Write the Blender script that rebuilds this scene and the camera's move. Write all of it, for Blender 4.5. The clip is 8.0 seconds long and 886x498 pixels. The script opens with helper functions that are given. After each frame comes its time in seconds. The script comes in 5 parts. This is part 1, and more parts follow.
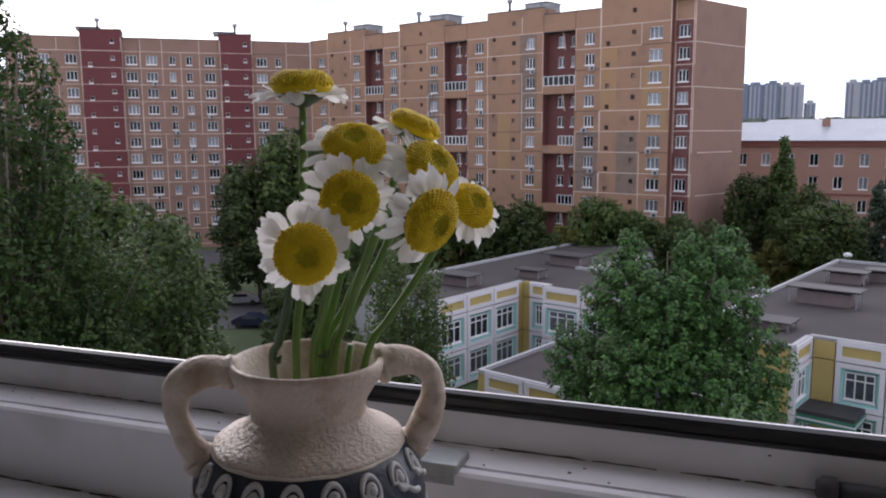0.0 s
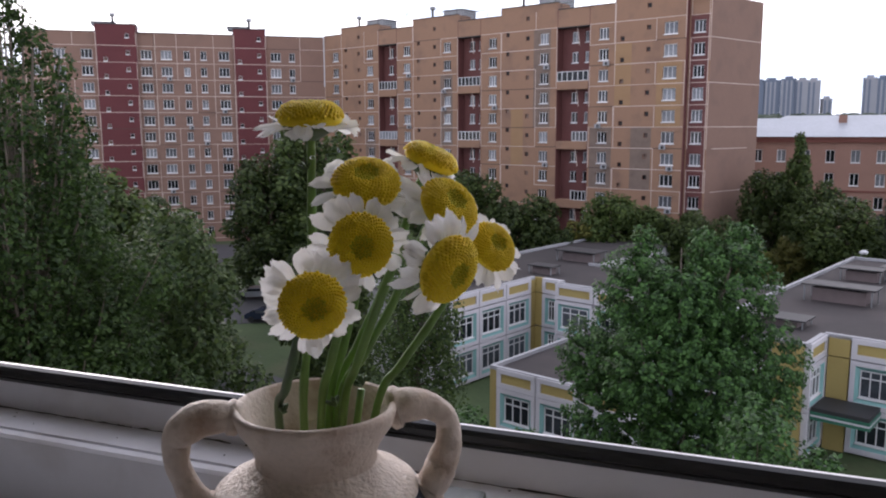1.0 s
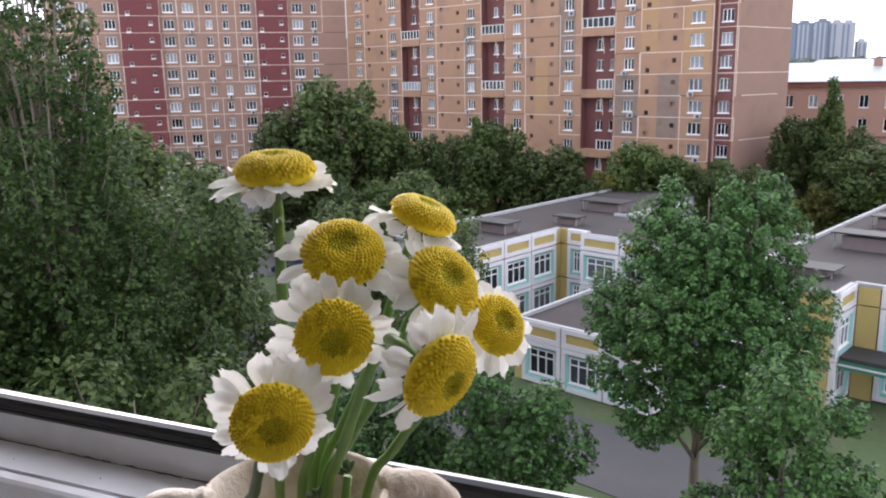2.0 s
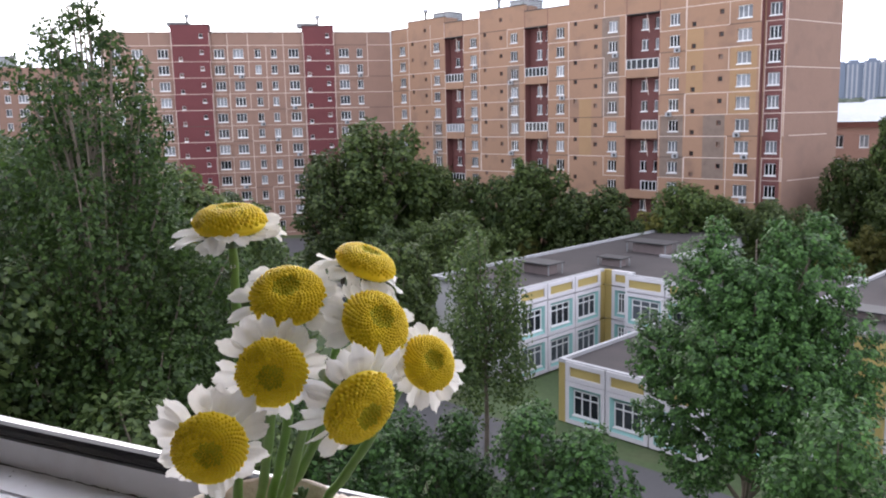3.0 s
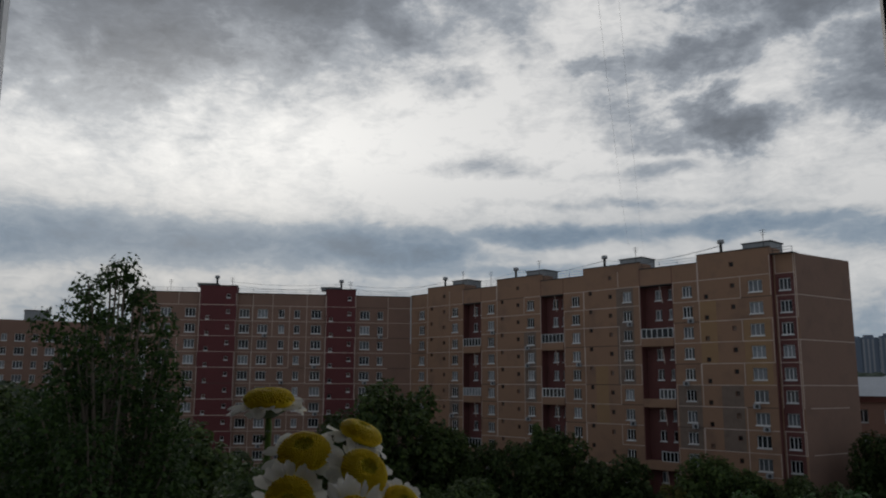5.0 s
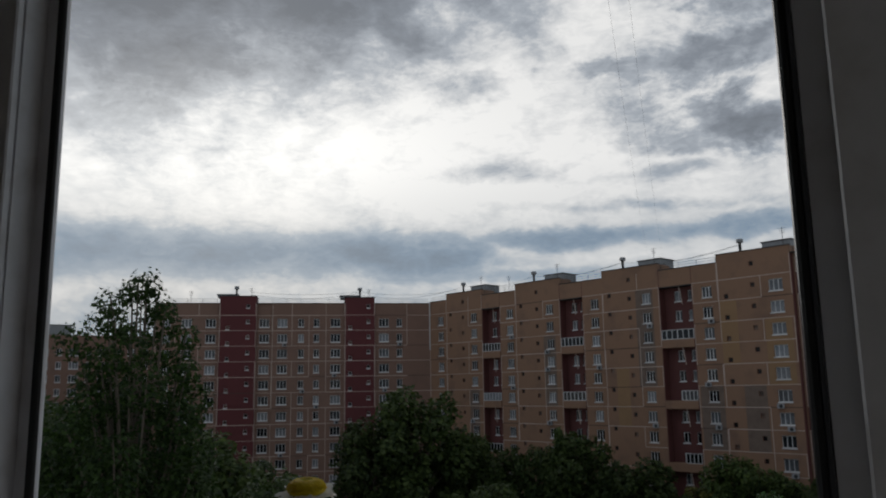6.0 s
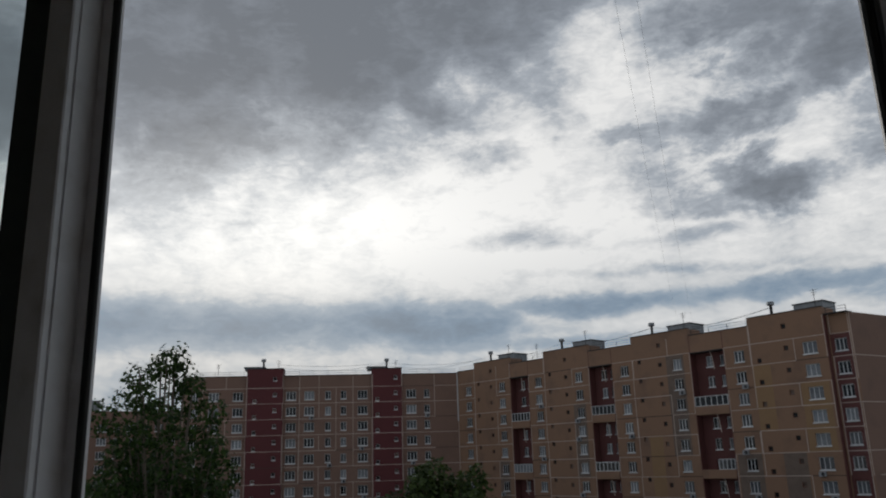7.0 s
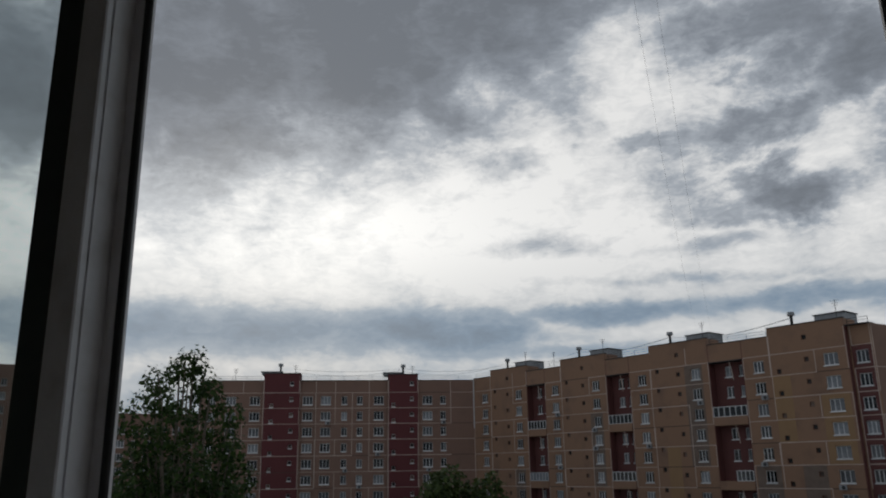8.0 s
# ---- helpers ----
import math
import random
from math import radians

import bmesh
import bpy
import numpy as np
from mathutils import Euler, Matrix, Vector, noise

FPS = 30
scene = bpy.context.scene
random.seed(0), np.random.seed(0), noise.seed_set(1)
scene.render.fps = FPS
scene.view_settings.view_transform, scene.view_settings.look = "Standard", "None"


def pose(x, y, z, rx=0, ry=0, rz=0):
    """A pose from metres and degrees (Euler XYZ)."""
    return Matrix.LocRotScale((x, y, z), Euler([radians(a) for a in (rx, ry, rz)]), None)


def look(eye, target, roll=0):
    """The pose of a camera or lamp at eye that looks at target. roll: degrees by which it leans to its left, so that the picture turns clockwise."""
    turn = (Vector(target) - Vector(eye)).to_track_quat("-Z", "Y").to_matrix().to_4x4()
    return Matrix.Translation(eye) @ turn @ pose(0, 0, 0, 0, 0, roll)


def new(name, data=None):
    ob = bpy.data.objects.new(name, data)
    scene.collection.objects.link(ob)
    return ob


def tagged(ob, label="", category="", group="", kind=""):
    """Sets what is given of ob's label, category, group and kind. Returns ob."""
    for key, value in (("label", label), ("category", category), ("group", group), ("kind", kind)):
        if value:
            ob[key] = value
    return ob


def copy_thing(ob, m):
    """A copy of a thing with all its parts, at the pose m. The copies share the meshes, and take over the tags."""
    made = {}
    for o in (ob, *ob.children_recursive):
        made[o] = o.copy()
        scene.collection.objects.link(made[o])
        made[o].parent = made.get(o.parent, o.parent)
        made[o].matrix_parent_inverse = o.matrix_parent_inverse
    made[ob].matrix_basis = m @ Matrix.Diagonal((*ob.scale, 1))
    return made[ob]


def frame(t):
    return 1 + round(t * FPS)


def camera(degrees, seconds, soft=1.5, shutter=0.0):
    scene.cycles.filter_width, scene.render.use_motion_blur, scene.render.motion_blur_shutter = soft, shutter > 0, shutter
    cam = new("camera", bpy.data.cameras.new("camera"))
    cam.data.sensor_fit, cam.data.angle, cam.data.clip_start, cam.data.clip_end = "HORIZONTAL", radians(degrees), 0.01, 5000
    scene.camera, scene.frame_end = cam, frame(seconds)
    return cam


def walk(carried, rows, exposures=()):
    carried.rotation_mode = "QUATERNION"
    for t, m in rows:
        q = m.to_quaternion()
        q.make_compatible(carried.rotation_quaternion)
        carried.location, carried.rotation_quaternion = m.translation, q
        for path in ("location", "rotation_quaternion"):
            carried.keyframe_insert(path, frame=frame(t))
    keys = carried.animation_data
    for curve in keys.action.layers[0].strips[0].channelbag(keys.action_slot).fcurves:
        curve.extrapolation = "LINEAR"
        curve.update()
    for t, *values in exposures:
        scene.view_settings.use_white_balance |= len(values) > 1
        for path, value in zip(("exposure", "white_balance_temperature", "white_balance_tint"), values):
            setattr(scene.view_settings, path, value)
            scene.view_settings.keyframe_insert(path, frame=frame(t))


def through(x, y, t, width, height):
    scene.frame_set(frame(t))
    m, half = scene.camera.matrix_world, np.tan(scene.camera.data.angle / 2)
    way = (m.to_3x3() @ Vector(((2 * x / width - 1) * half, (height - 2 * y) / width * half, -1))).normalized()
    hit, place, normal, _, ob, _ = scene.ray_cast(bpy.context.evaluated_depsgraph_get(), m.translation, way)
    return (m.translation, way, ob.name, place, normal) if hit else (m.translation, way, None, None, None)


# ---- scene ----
EYE = 20.2
cam = camera(57.82, 8.0, soft=2.0)
PATH = [
    (0.0, pose(0.0319, 0.0138, EYE + 0.0363, 81.75, 0.32, 20.75)),
    (0.5, pose(0.0334, 0.0147, EYE + 0.0364, 81.85, 0.07, 21.08)),
    (1.0, pose(0.0216, 0.0357, EYE + 0.0513, 81.42, 0.18, 21.68)),
    (1.5, pose(0.0028, 0.0819, EYE + 0.0682, 78.85, 0.78, 22.36)),
    (1.7, pose(0.0038, 0.0937, EYE + 0.0760, 77.91, 0.94, 22.67)),
    (3.0, pose(0.0522, 0.0866, EYE + 0.0887, 80.92, 1.32, 26.42)),
    (3.5, pose(0.0786, 0.0489, EYE + 0.0697, 90.08, -0.27, 27.49)),
    (4.0, pose(0.0936, 0.0276, EYE + 0.0572, 97.26, -0.82, 27.71)),
    (4.5, pose(0.1100, 0.0060, EYE + 0.0480, 99.63, -0.39, 27.46)),
    (4.7, pose(0.1140, 0.0010, EYE + 0.0510, 99.65, -0.34, 27.56)),
    (5.8, pose(0.1910, -0.1110, EYE + 0.1110, 99.36, 0.62, 28.24)),
    (6.0, pose(0.1970, -0.1200, EYE + 0.1160, 99.96, 0.92, 29.06)),
    (6.5, pose(0.1710, -0.1230, EYE + 0.1160, 102.16, 1.21, 30.56)),
    (7.0, pose(0.1500, -0.1040, EYE + 0.1160, 104.92, 1.67, 31.08)),
    (7.5, pose(0.1500, -0.1100, EYE + 0.1160, 105.95, 1.13, 31.59)),
    (8.0, pose(0.1510, -0.1150, EYE + 0.1160, 105.41, 0.81, 32.15)),
]
# seconds, stops, kelvin, tint
EXPOSURES = [(0.0, 0.42, 6380, 23), (1.0, 0.42, 6380, 23), (1.5, 1.14, 6500, 19), (1.7, 1.3, 6500, 19), (3.0, 1.2, 6430, 20), (3.5, -0.95, 6420, 14), (4.0, -1.85, 6400, 12), (4.5, -1.88, 6400, 11),
             (6.0, -1.6, 6400, 10), (7.0, -1.6, 6400, 10), (8.0, -1.65, 6400, 10)]
walk(cam, PATH, EXPOSURES)

SUN_AZ, SUN_EL = 46.0, 17.0

world = bpy.data.worlds.new("sky")
scene.world = world
world.use_nodes = True
wt = world.node_tree
WL = wt.links


def wnode(kind, **sets):
    n = wt.nodes.new(kind)
    for key, value in sets.items():
        if key == "op":
            n.operation = value
        elif key == "kind":
            n.noise_dimensions = value
    return n


def wmath(op, a, b=None, c=None):
    n = wnode("ShaderNodeMath", op=op)
    for i, v in enumerate((a, b, c)):
        if v is None:
            continue
        if isinstance(v, (int, float)):
            n.inputs[i].default_value = v
        else:
            WL.new(v, n.inputs[i])
    return n.outputs[0]


def wnoise(vec, scale, detail, rough=0.55, distort=0.0):
    n = wnode("ShaderNodeTexNoise")
    WL.new(vec, n.inputs["Vector"])
    n.inputs["Scale"].default_value = scale
    n.inputs["Detail"].default_value = detail
    n.inputs["Roughness"].default_value = rough
    n.inputs["Distortion"].default_value = distort
    return n.outputs["Fac"]


coord = wnode("ShaderNodeTexCoord")
split = wnode("ShaderNodeSeparateXYZ")
WL.new(coord.outputs["Generated"], split.inputs[0])
sx, sy, sz = split.outputs
azim = wmath("MULTIPLY", wmath("ARCTAN2", wmath("MULTIPLY", sx, -1.0), sy), 57.2958)
elev = wmath("MULTIPLY", wmath("ARCSINE", sz), 57.2958)
# cloud noise lives on the sky's sphere, pressed flat so that shapes lie along the horizon
def pressed(k):
    n = wnode("ShaderNodeCombineXYZ")
    WL.new(sx, n.inputs[0])
    WL.new(sy, n.inputs[1])
    WL.new(wmath("MULTIPLY", sz, k), n.inputs[2])
    return n.outputs[0]


ball, sheet = pressed(1.5), pressed(2.6)
# ragged edges: az and el wander with the noise
wa = wmath("MULTIPLY", wmath("SUBTRACT", wnoise(ball, 7.5, 5, 0.6), 0.5), 15.0)
wb_ = wmath("MULTIPLY", wmath("SUBTRACT", wnoise(ball, 9.0, 6, 0.62, 0.3), 0.5), 11.0)
az2 = wmath("ADD", azim, wa)
el2 = wmath("ADD", elev, wb_)
az3 = wmath("ADD", azim, wmath("MULTIPLY", wa, 0.6))
el3 = wmath("ADD", elev, wmath("MULTIPLY", wb_, 0.2))


def cloud(az, el, wide, high, lean=0.0, power=1.0, calm=0):
    """Thickness of one cloud bank: az, el and half sizes in degrees; lean turns it."""
    c, s = math.cos(radians(lean)), math.sin(radians(lean))
    da, de = wmath("SUBTRACT", az3 if calm else az2, az), wmath("SUBTRACT", el3 if calm else el2, el)
    p = wmath("MULTIPLY", wmath("ADD", wmath("MULTIPLY", da, c), wmath("MULTIPLY", de, s)), 1.0 / wide)
    q = wmath("MULTIPLY", wmath("SUBTRACT", wmath("MULTIPLY", de, c), wmath("MULTIPLY", da, s)), 1.0 / high)
    r = wmath("ADD", wmath("MULTIPLY", p, p), wmath("MULTIPLY", q, q))
    return wmath("MULTIPLY", wmath("POWER", 2.718, wmath("MULTIPLY", wmath("POWER", r, 1.35), -1.0)), power)


thick = None
OVERHEAD = [(51, 28.5, 13, 9.0, 0, 0.92), (38, 30, 12, 8.6, 0, 0.95), (28, 32.5, 9, 7.4, 0, 0.9), (63, 23.5, 11, 6.5, 0, 0.8), (20, 37, 16, 7, 0, 0.8), (8, 28.5, 6.5, 3.4, 0, 0.72), (1.5, 25, 6, 3.4, 0, 0.78),
            (7.0, 17.6, 3.8, 2.1, 8, 0.72), (13.0, 17.6, 4.0, 1.8, 0, 0.42), (10, 22.3, 6.5, 2.2, -12, 0.6), (-3, 19.5, 5, 2.8, 0, 0.68), (17, 21.4, 3, 1.4, 0, 0.42), (27.4, 21.1, 2.6, 1.4, 0, 0.3)]
ALONG_HORIZON = [(24.6, 15.3, 3.8, 0.75, -3, 0.38, 1), (12.6, 14.7, 3.2, 0.6, -5, 0.34, 1), (32, 9.7, 9, 1.7, 4, 0.8, 1), (44, 9.4, 12, 1.9, 0, 0.74, 1), (55, 9.4, 10, 2.2, -3, 0.66, 1), (20, 10.4, 10, 0.75, 1, 0.62, 1), (7, 10.6, 10, 0.75, -2, 0.6, 1),
                 (-3, 9.8, 9, 1.5, 0, 0.62, 1), (24, 8.1, 14, 0.7, 1.0, 0.42, 1), (14, 12.4, 9, 0.4, 3, 0.26, 1)]
# first four: banks out of view, added to dim the facades; last: horizon haze
DIMMERS_AND_HAZE = [(0, 80, 1000, 36, 0, 0.78, 1), (-70, 30, 40, 26, 0, 0.7), (150, 30, 62, 28, 0, 0.75), (-150, 30, 50, 28, 0, 0.75), (0, 3.0, 1000, 3.6, 0, 0.42, 1)]
for bank in OVERHEAD + ALONG_HORIZON + DIMMERS_AND_HAZE:
    one = cloud(*bank)
    thick = one if thick is None else wmath("MAXIMUM", thick, one)
fine = wnoise(ball, 15.0, 8, 0.6, 0.4)
rippled = wnoise(sheet, 46.0, 5, 0.62, 0.8)
clumps = wnoise(ball, 5.5, 4, 0.55, 0.3)
body = wmath("ADD", wmath("ADD", thick, wmath("MULTIPLY", wmath("SUBTRACT", clumps, 0.42), 0.75)), wmath("MULTIPLY", wmath("SUBTRACT", fine, 0.5), 0.80))
body = wmath("ADD", body, wmath("MULTIPLY", wmath("SUBTRACT", rippled, 0.5), 0.40))
# veil of light round the hidden sun
da_ = wmath("MULTIPLY", wmath("SUBTRACT", azim, SUN_AZ), 1.0 / 17.0)
de_ = wmath("MULTIPLY", wmath("SUBTRACT", elev, SUN_EL), 1.0 / 6.0)
veil = wmath("POWER", 2.718, wmath("MULTIPLY", wmath("ADD", wmath("MULTIPLY", da_, da_), wmath("MULTIPLY", de_, de_)), -1.0))


def tones(stops):
    n = wnode("ShaderNodeValToRGB")
    WL.new(body, n.inputs[0])
    while len(n.color_ramp.elements) < len(stops):
        n.color_ramp.elements.new(0.5)
    for el_, (at, tone) in zip(n.color_ramp.elements, stops):
        el_.position, el_.color = at, (*tone, 1)
    return n.outputs[0]


# grey water clouds above, blue-grey haze banks near the horizon
high_tones = tones(((0.0, (2.6, 2.57, 2.5)), (0.18, (2.1, 2.11, 2.1)), (0.42, (1.18, 1.27, 1.38)), (0.70, (0.72, 0.79, 0.89)), (1.0, (0.52, 0.57, 0.64))))
low_tones = tones(((0.0, (2.15, 2.15, 2.12)), (0.22, (1.7, 1.75, 1.78)), (0.46, (1.00, 1.18, 1.37)), (0.75, (0.66, 0.87, 1.11)), (0.98, (0.55, 0.71, 0.90))))
rise = wnode("ShaderNodeMapRange")
rise.inputs[1].default_value, rise.inputs[2].default_value = 11.0, 16.0
WL.new(elev, rise.inputs[0])
layered = wnode("ShaderNodeMixRGB")
WL.new(rise.outputs[0], layered.inputs[0])
WL.new(low_tones, layered.inputs[1])
WL.new(high_tones, layered.inputs[2])
glow = wnode("ShaderNodeMixRGB")
glow.blend_type = "ADD"
WL.new(wmath("MULTIPLY", veil, wmath("SUBTRACT", 1.0, wmath("MINIMUM", thick, 0.9))), glow.inputs[0])
WL.new(layered.outputs[0], glow.inputs[1])
glow.inputs[2].default_value = (1.05, 1.03, 0.95, 1)
clear = wnode("ShaderNodeTexSky")
clear.sky_type = "NISHITA"
clear.sun_disc = False
clear.sun_elevation, clear.sun_rotation = radians(SUN_EL), radians(-SUN_AZ)
dim = wnode("ShaderNodeMixRGB")
dim.blend_type = "MULTIPLY"
dim.inputs[0].default_value = 1.0
WL.new(clear.outputs[0], dim.inputs[1])
dim.inputs[2].default_value = (0.1, 0.1, 0.1, 1)
cover = wnode("ShaderNodeMixRGB")
cover.inputs[0].default_value = 0.93
WL.new(dim.outputs[0], cover.inputs[1])
WL.new(glow.outputs[0], cover.inputs[2])
WL.new(cover.outputs[0], wt.nodes["Background"].inputs[0])
wt.nodes["Background"].inputs[1].default_value = 1.0

sun = new("sun", bpy.data.lights.new("sun", "SUN"))
sun.data.energy, sun.data.angle, sun.data.color = 0.6, radians(20), (1.0, 0.95, 0.88)
sun.matrix_world = look((-math.sin(radians(SUN_AZ)) * 100, math.cos(radians(SUN_AZ)) * 100, 100 * math.tan(radians(SUN_EL)) + 40), (0, 0, 40))
def mat(name, color, rough=0.6, vary=0.15, size=1.0, grain=0.0, grain_size=0.05, bump=0.0, metal=0.0, spec=0.5, each=0.0, stain=None, through=0.0):
    """A surface: base colour with cloudy variation of the given size, finer grain, relief, and a shift from piece to piece."""
    m = bpy.data.materials.new(name)
    m.use_nodes = True
    nt = m.node_tree
    b = nt.nodes["Principled BSDF"]
    b.inputs["Roughness"].default_value = rough
    b.inputs["Metallic"].default_value = metal
    b.inputs["Specular IOR Level"].default_value = spec
    tc = nt.nodes.new("ShaderNodeTexCoord")

    def noise_at(scale, detail=4.0):
        n = nt.nodes.new("ShaderNodeTexNoise")
        n.inputs["Scale"].default_value = scale
        n.inputs["Detail"].default_value = detail
        nt.links.new(tc.outputs["Object"], n.inputs["Vector"])
        return n.outputs["Fac"]

    def calc(op, p, q):
        n = nt.nodes.new("ShaderNodeMath")
        n.operation = op
        for i, v in enumerate((p, q)):
            if isinstance(v, (int, float)):
                n.inputs[i].default_value = v
            else:
                nt.links.new(v, n.inputs[i])
        return n.outputs[0]

    value = calc("ADD", calc("MULTIPLY", calc("SUBTRACT", noise_at(1.0 / size), 0.5), 2.0 * vary), 1.0)
    fine = noise_at(1.0 / grain_size, 6.0)
    if grain:
        value = calc("MULTIPLY", value, calc("ADD", calc("MULTIPLY", calc("SUBTRACT", fine, 0.5), 2.0 * grain), 1.0))
    if each:
        info = nt.nodes.new("ShaderNodeObjectInfo")
        value = calc("MULTIPLY", value, calc("ADD", calc("MULTIPLY", calc("SUBTRACT", info.outputs["Random"], 0.5), 2.0 * each), 1.0))
    hsv = nt.nodes.new("ShaderNodeHueSaturation")
    hsv.inputs["Color"].default_value = (*color, 1)
    nt.links.new(value, hsv.inputs["Value"])
    out = hsv.outputs[0]
    if stain:
        tone, amount, span = stain
        mix = nt.nodes.new("ShaderNodeMixRGB")
        ramp_ = nt.nodes.new("ShaderNodeValToRGB")
        ramp_.color_ramp.elements[0].position, ramp_.color_ramp.elements[1].position = 0.5, 0.72
        nt.links.new(noise_at(1.0 / span, 7.0), ramp_.inputs[0])
        nt.links.new(calc("MULTIPLY", ramp_.outputs[0], amount), mix.inputs[0])
        nt.links.new(out, mix.inputs[1])
        mix.inputs[2].default_value = (*tone, 1)
        out = mix.outputs[0]
    nt.links.new(out, b.inputs["Base Color"])
    if bump:
        bp = nt.nodes.new("ShaderNodeBump")
        bp.inputs["Strength"].default_value = 0.6
        bp.inputs["Distance"].default_value = bump
        nt.links.new(fine, bp.inputs["Height"])
        nt.links.new(bp.outputs[0], b.inputs["Normal"])
    if through:
        tl = nt.nodes.new("ShaderNodeBsdfTranslucent")
        mx = nt.nodes.new("ShaderNodeMixShader")
        mx.inputs[0].default_value = through
        nt.links.new(out, tl.inputs[0])
        nt.links.new(b.outputs[0], mx.inputs[1])
        nt.links.new(tl.outputs[0], mx.inputs[2])
        nt.links.new(mx.outputs[0], nt.nodes["Material Output"].inputs[0])
    return m


def leaf_mat(name, dark, light, through=0.3):
    """Foliage: each leaf takes its own tone between two greens."""
    m = bpy.data.materials.new(name)
    m.use_nodes = True
    nt = m.node_tree
    b = nt.nodes["Principled BSDF"]
    b.inputs["Roughness"].default_value = 0.55
    b.inputs["Specular IOR Level"].default_value = 0.3
    geo = nt.nodes.new("ShaderNodeNewGeometry")
    mix = nt.nodes.new("ShaderNodeMixRGB")
    mix.inputs[1].default_value, mix.inputs[2].default_value = (*dark, 1), (*light, 1)
    nt.links.new(geo.outputs["Random Per Island"], mix.inputs[0])
    info = nt.nodes.new("ShaderNodeObjectInfo")
    hsv = nt.nodes.new("ShaderNodeHueSaturation")
    mr = nt.nodes.new("ShaderNodeMapRange")
    mr.inputs[3].default_value, mr.inputs[4].default_value = 0.75, 1.3
    nt.links.new(info.outputs["Random"], mr.inputs[0])
    nt.links.new(mr.outputs[0], hsv.inputs["Value"])
    nt.links.new(mix.outputs[0], hsv.inputs["Color"])
    nt.links.new(hsv.outputs[0], b.inputs["Base Color"])
    tl = nt.nodes.new("ShaderNodeBsdfTranslucent")
    nt.links.new(hsv.outputs[0], tl.inputs[0])
    mx = nt.nodes.new("ShaderNodeMixShader")
    mx.inputs[0].default_value = through
    nt.links.new(b.outputs[0], mx.inputs[1])
    nt.links.new(tl.outputs[0], mx.inputs[2])
    nt.links.new(mx.outputs[0], nt.nodes["Material Output"].inputs[0])
    return m


def pane_mat(name, dark, pale, gloss=0.06):
    """Window glass far off: a dark room or a pale curtain behind it, by chance from pane to pane."""
    m = bpy.data.materials.new(name)
    m.use_nodes = True
    nt = m.node_tree
    b = nt.nodes["Principled BSDF"]
    b.inputs["Roughness"].default_value = gloss
    b.inputs["Specular IOR Level"].default_value = 0.3
    info = nt.nodes.new("ShaderNodeObjectInfo")
    rmp = nt.nodes.new("ShaderNodeValToRGB")
    e = rmp.color_ramp.elements
    e[0].position, e[0].color = 0.45, (*dark, 1)
    e[1].position, e[1].color = 1.0, (*pale, 1)
    nt.links.new(info.outputs["Random"], rmp.inputs[0])
    tc = nt.nodes.new("ShaderNodeTexCoord")
    n = nt.nodes.new("ShaderNodeTexNoise")
    n.inputs["Scale"].default_value = 1.6
    nt.links.new(tc.outputs["Object"], n.inputs["Vector"])
    mul = nt.nodes.new("ShaderNodeMixRGB")
    mul.blend_type = "MULTIPLY"
    mul.inputs[0].default_value = 0.8
    nt.links.new(rmp.outputs[0], mul.inputs[1])
    nt.links.new(n.outputs["Fac"], mul.inputs[2])
    nt.links.new(mul.outputs[0], b.inputs["Base Color"])
    return m


PVC = mat("white_pvc", (0.78, 0.77, 0.79), 0.32, 0.05, 0.3, 0.03, 0.01, stain=((0.45, 0.41, 0.37), 0.35, 0.05))
SILL = mat("sill_laminate", (0.76, 0.76, 0.78), 0.28, 0.05, 0.25, 0.03, 0.01)
RUBBER = mat("black_rubber", (0.012, 0.012, 0.013), 0.3, 0.3, 0.05, 0.2, 0.004, spec=0.6)
GRIME = mat("dark_grime", (0.09, 0.075, 0.06), 0.9, 0.5, 0.03)
ZINC = mat("zinc_casting", (0.36, 0.38, 0.37), 0.45, 0.25, 0.01, 0.15, 0.002, 0.0006, metal=0.5)
WALLPAINT = mat("room_paint", (0.86, 0.83, 0.80), 0.85, 0.06, 1.0, 0.04, 0.05)
CEILPAINT = mat("ceiling_paint", (0.86, 0.85, 0.84), 0.9, 0.04, 1.0)
PARQUET = mat("floor_boards", (0.6, 0.5, 0.39), 0.4, 0.25, 0.4, 0.15, 0.02)
CERAMIC = mat("cream_ceramic", (0.62, 0.52, 0.43), 0.5, 0.12, 0.02, 0.12, 0.0024, 0.0016, stain=((0.30, 0.16, 0.075), 0.8, 0.024))
ROUGHCLAY = mat("rough_cream_clay", (0.64, 0.545, 0.45), 0.42, 0.15, 0.02, 0.22, 0.0024, 0.003)
SMOOTHCLAY = mat("cream_glaze", (0.68, 0.62, 0.53), 0.3, 0.1, 0.02, 0.06, 0.002, 0.0003)
NAVY = mat("navy_glaze", (0.018, 0.026, 0.045), 0.35, 0.35, 0.01, 0.2, 0.002, 0.0005)
RELIEF = mat("grey_white_relief", (0.52, 0.52, 0.5), 0.5, 0.15, 0.006, 0.1, 0.001, 0.0003)
PETAL = mat("white_petal", (0.9, 0.89, 0.87), 0.5, 0.05, 0.004, 0.05, 0.0012, 0.0002, through=0.5)
DISC = mat("yellow_florets", (1.0, 0.76, 0.012), 0.5, 0.1, 0.004, 0.08, 0.0008, through=0.12)
DISC_MID = mat("green_yellow_florets", (0.7, 0.62, 0.02), 0.6, 0.2, 0.003, through=0.3)
STEM = mat("green_stem", (0.13, 0.245, 0.045), 0.4, 0.25, 0.01, 0.12, 0.002, 0.0003)
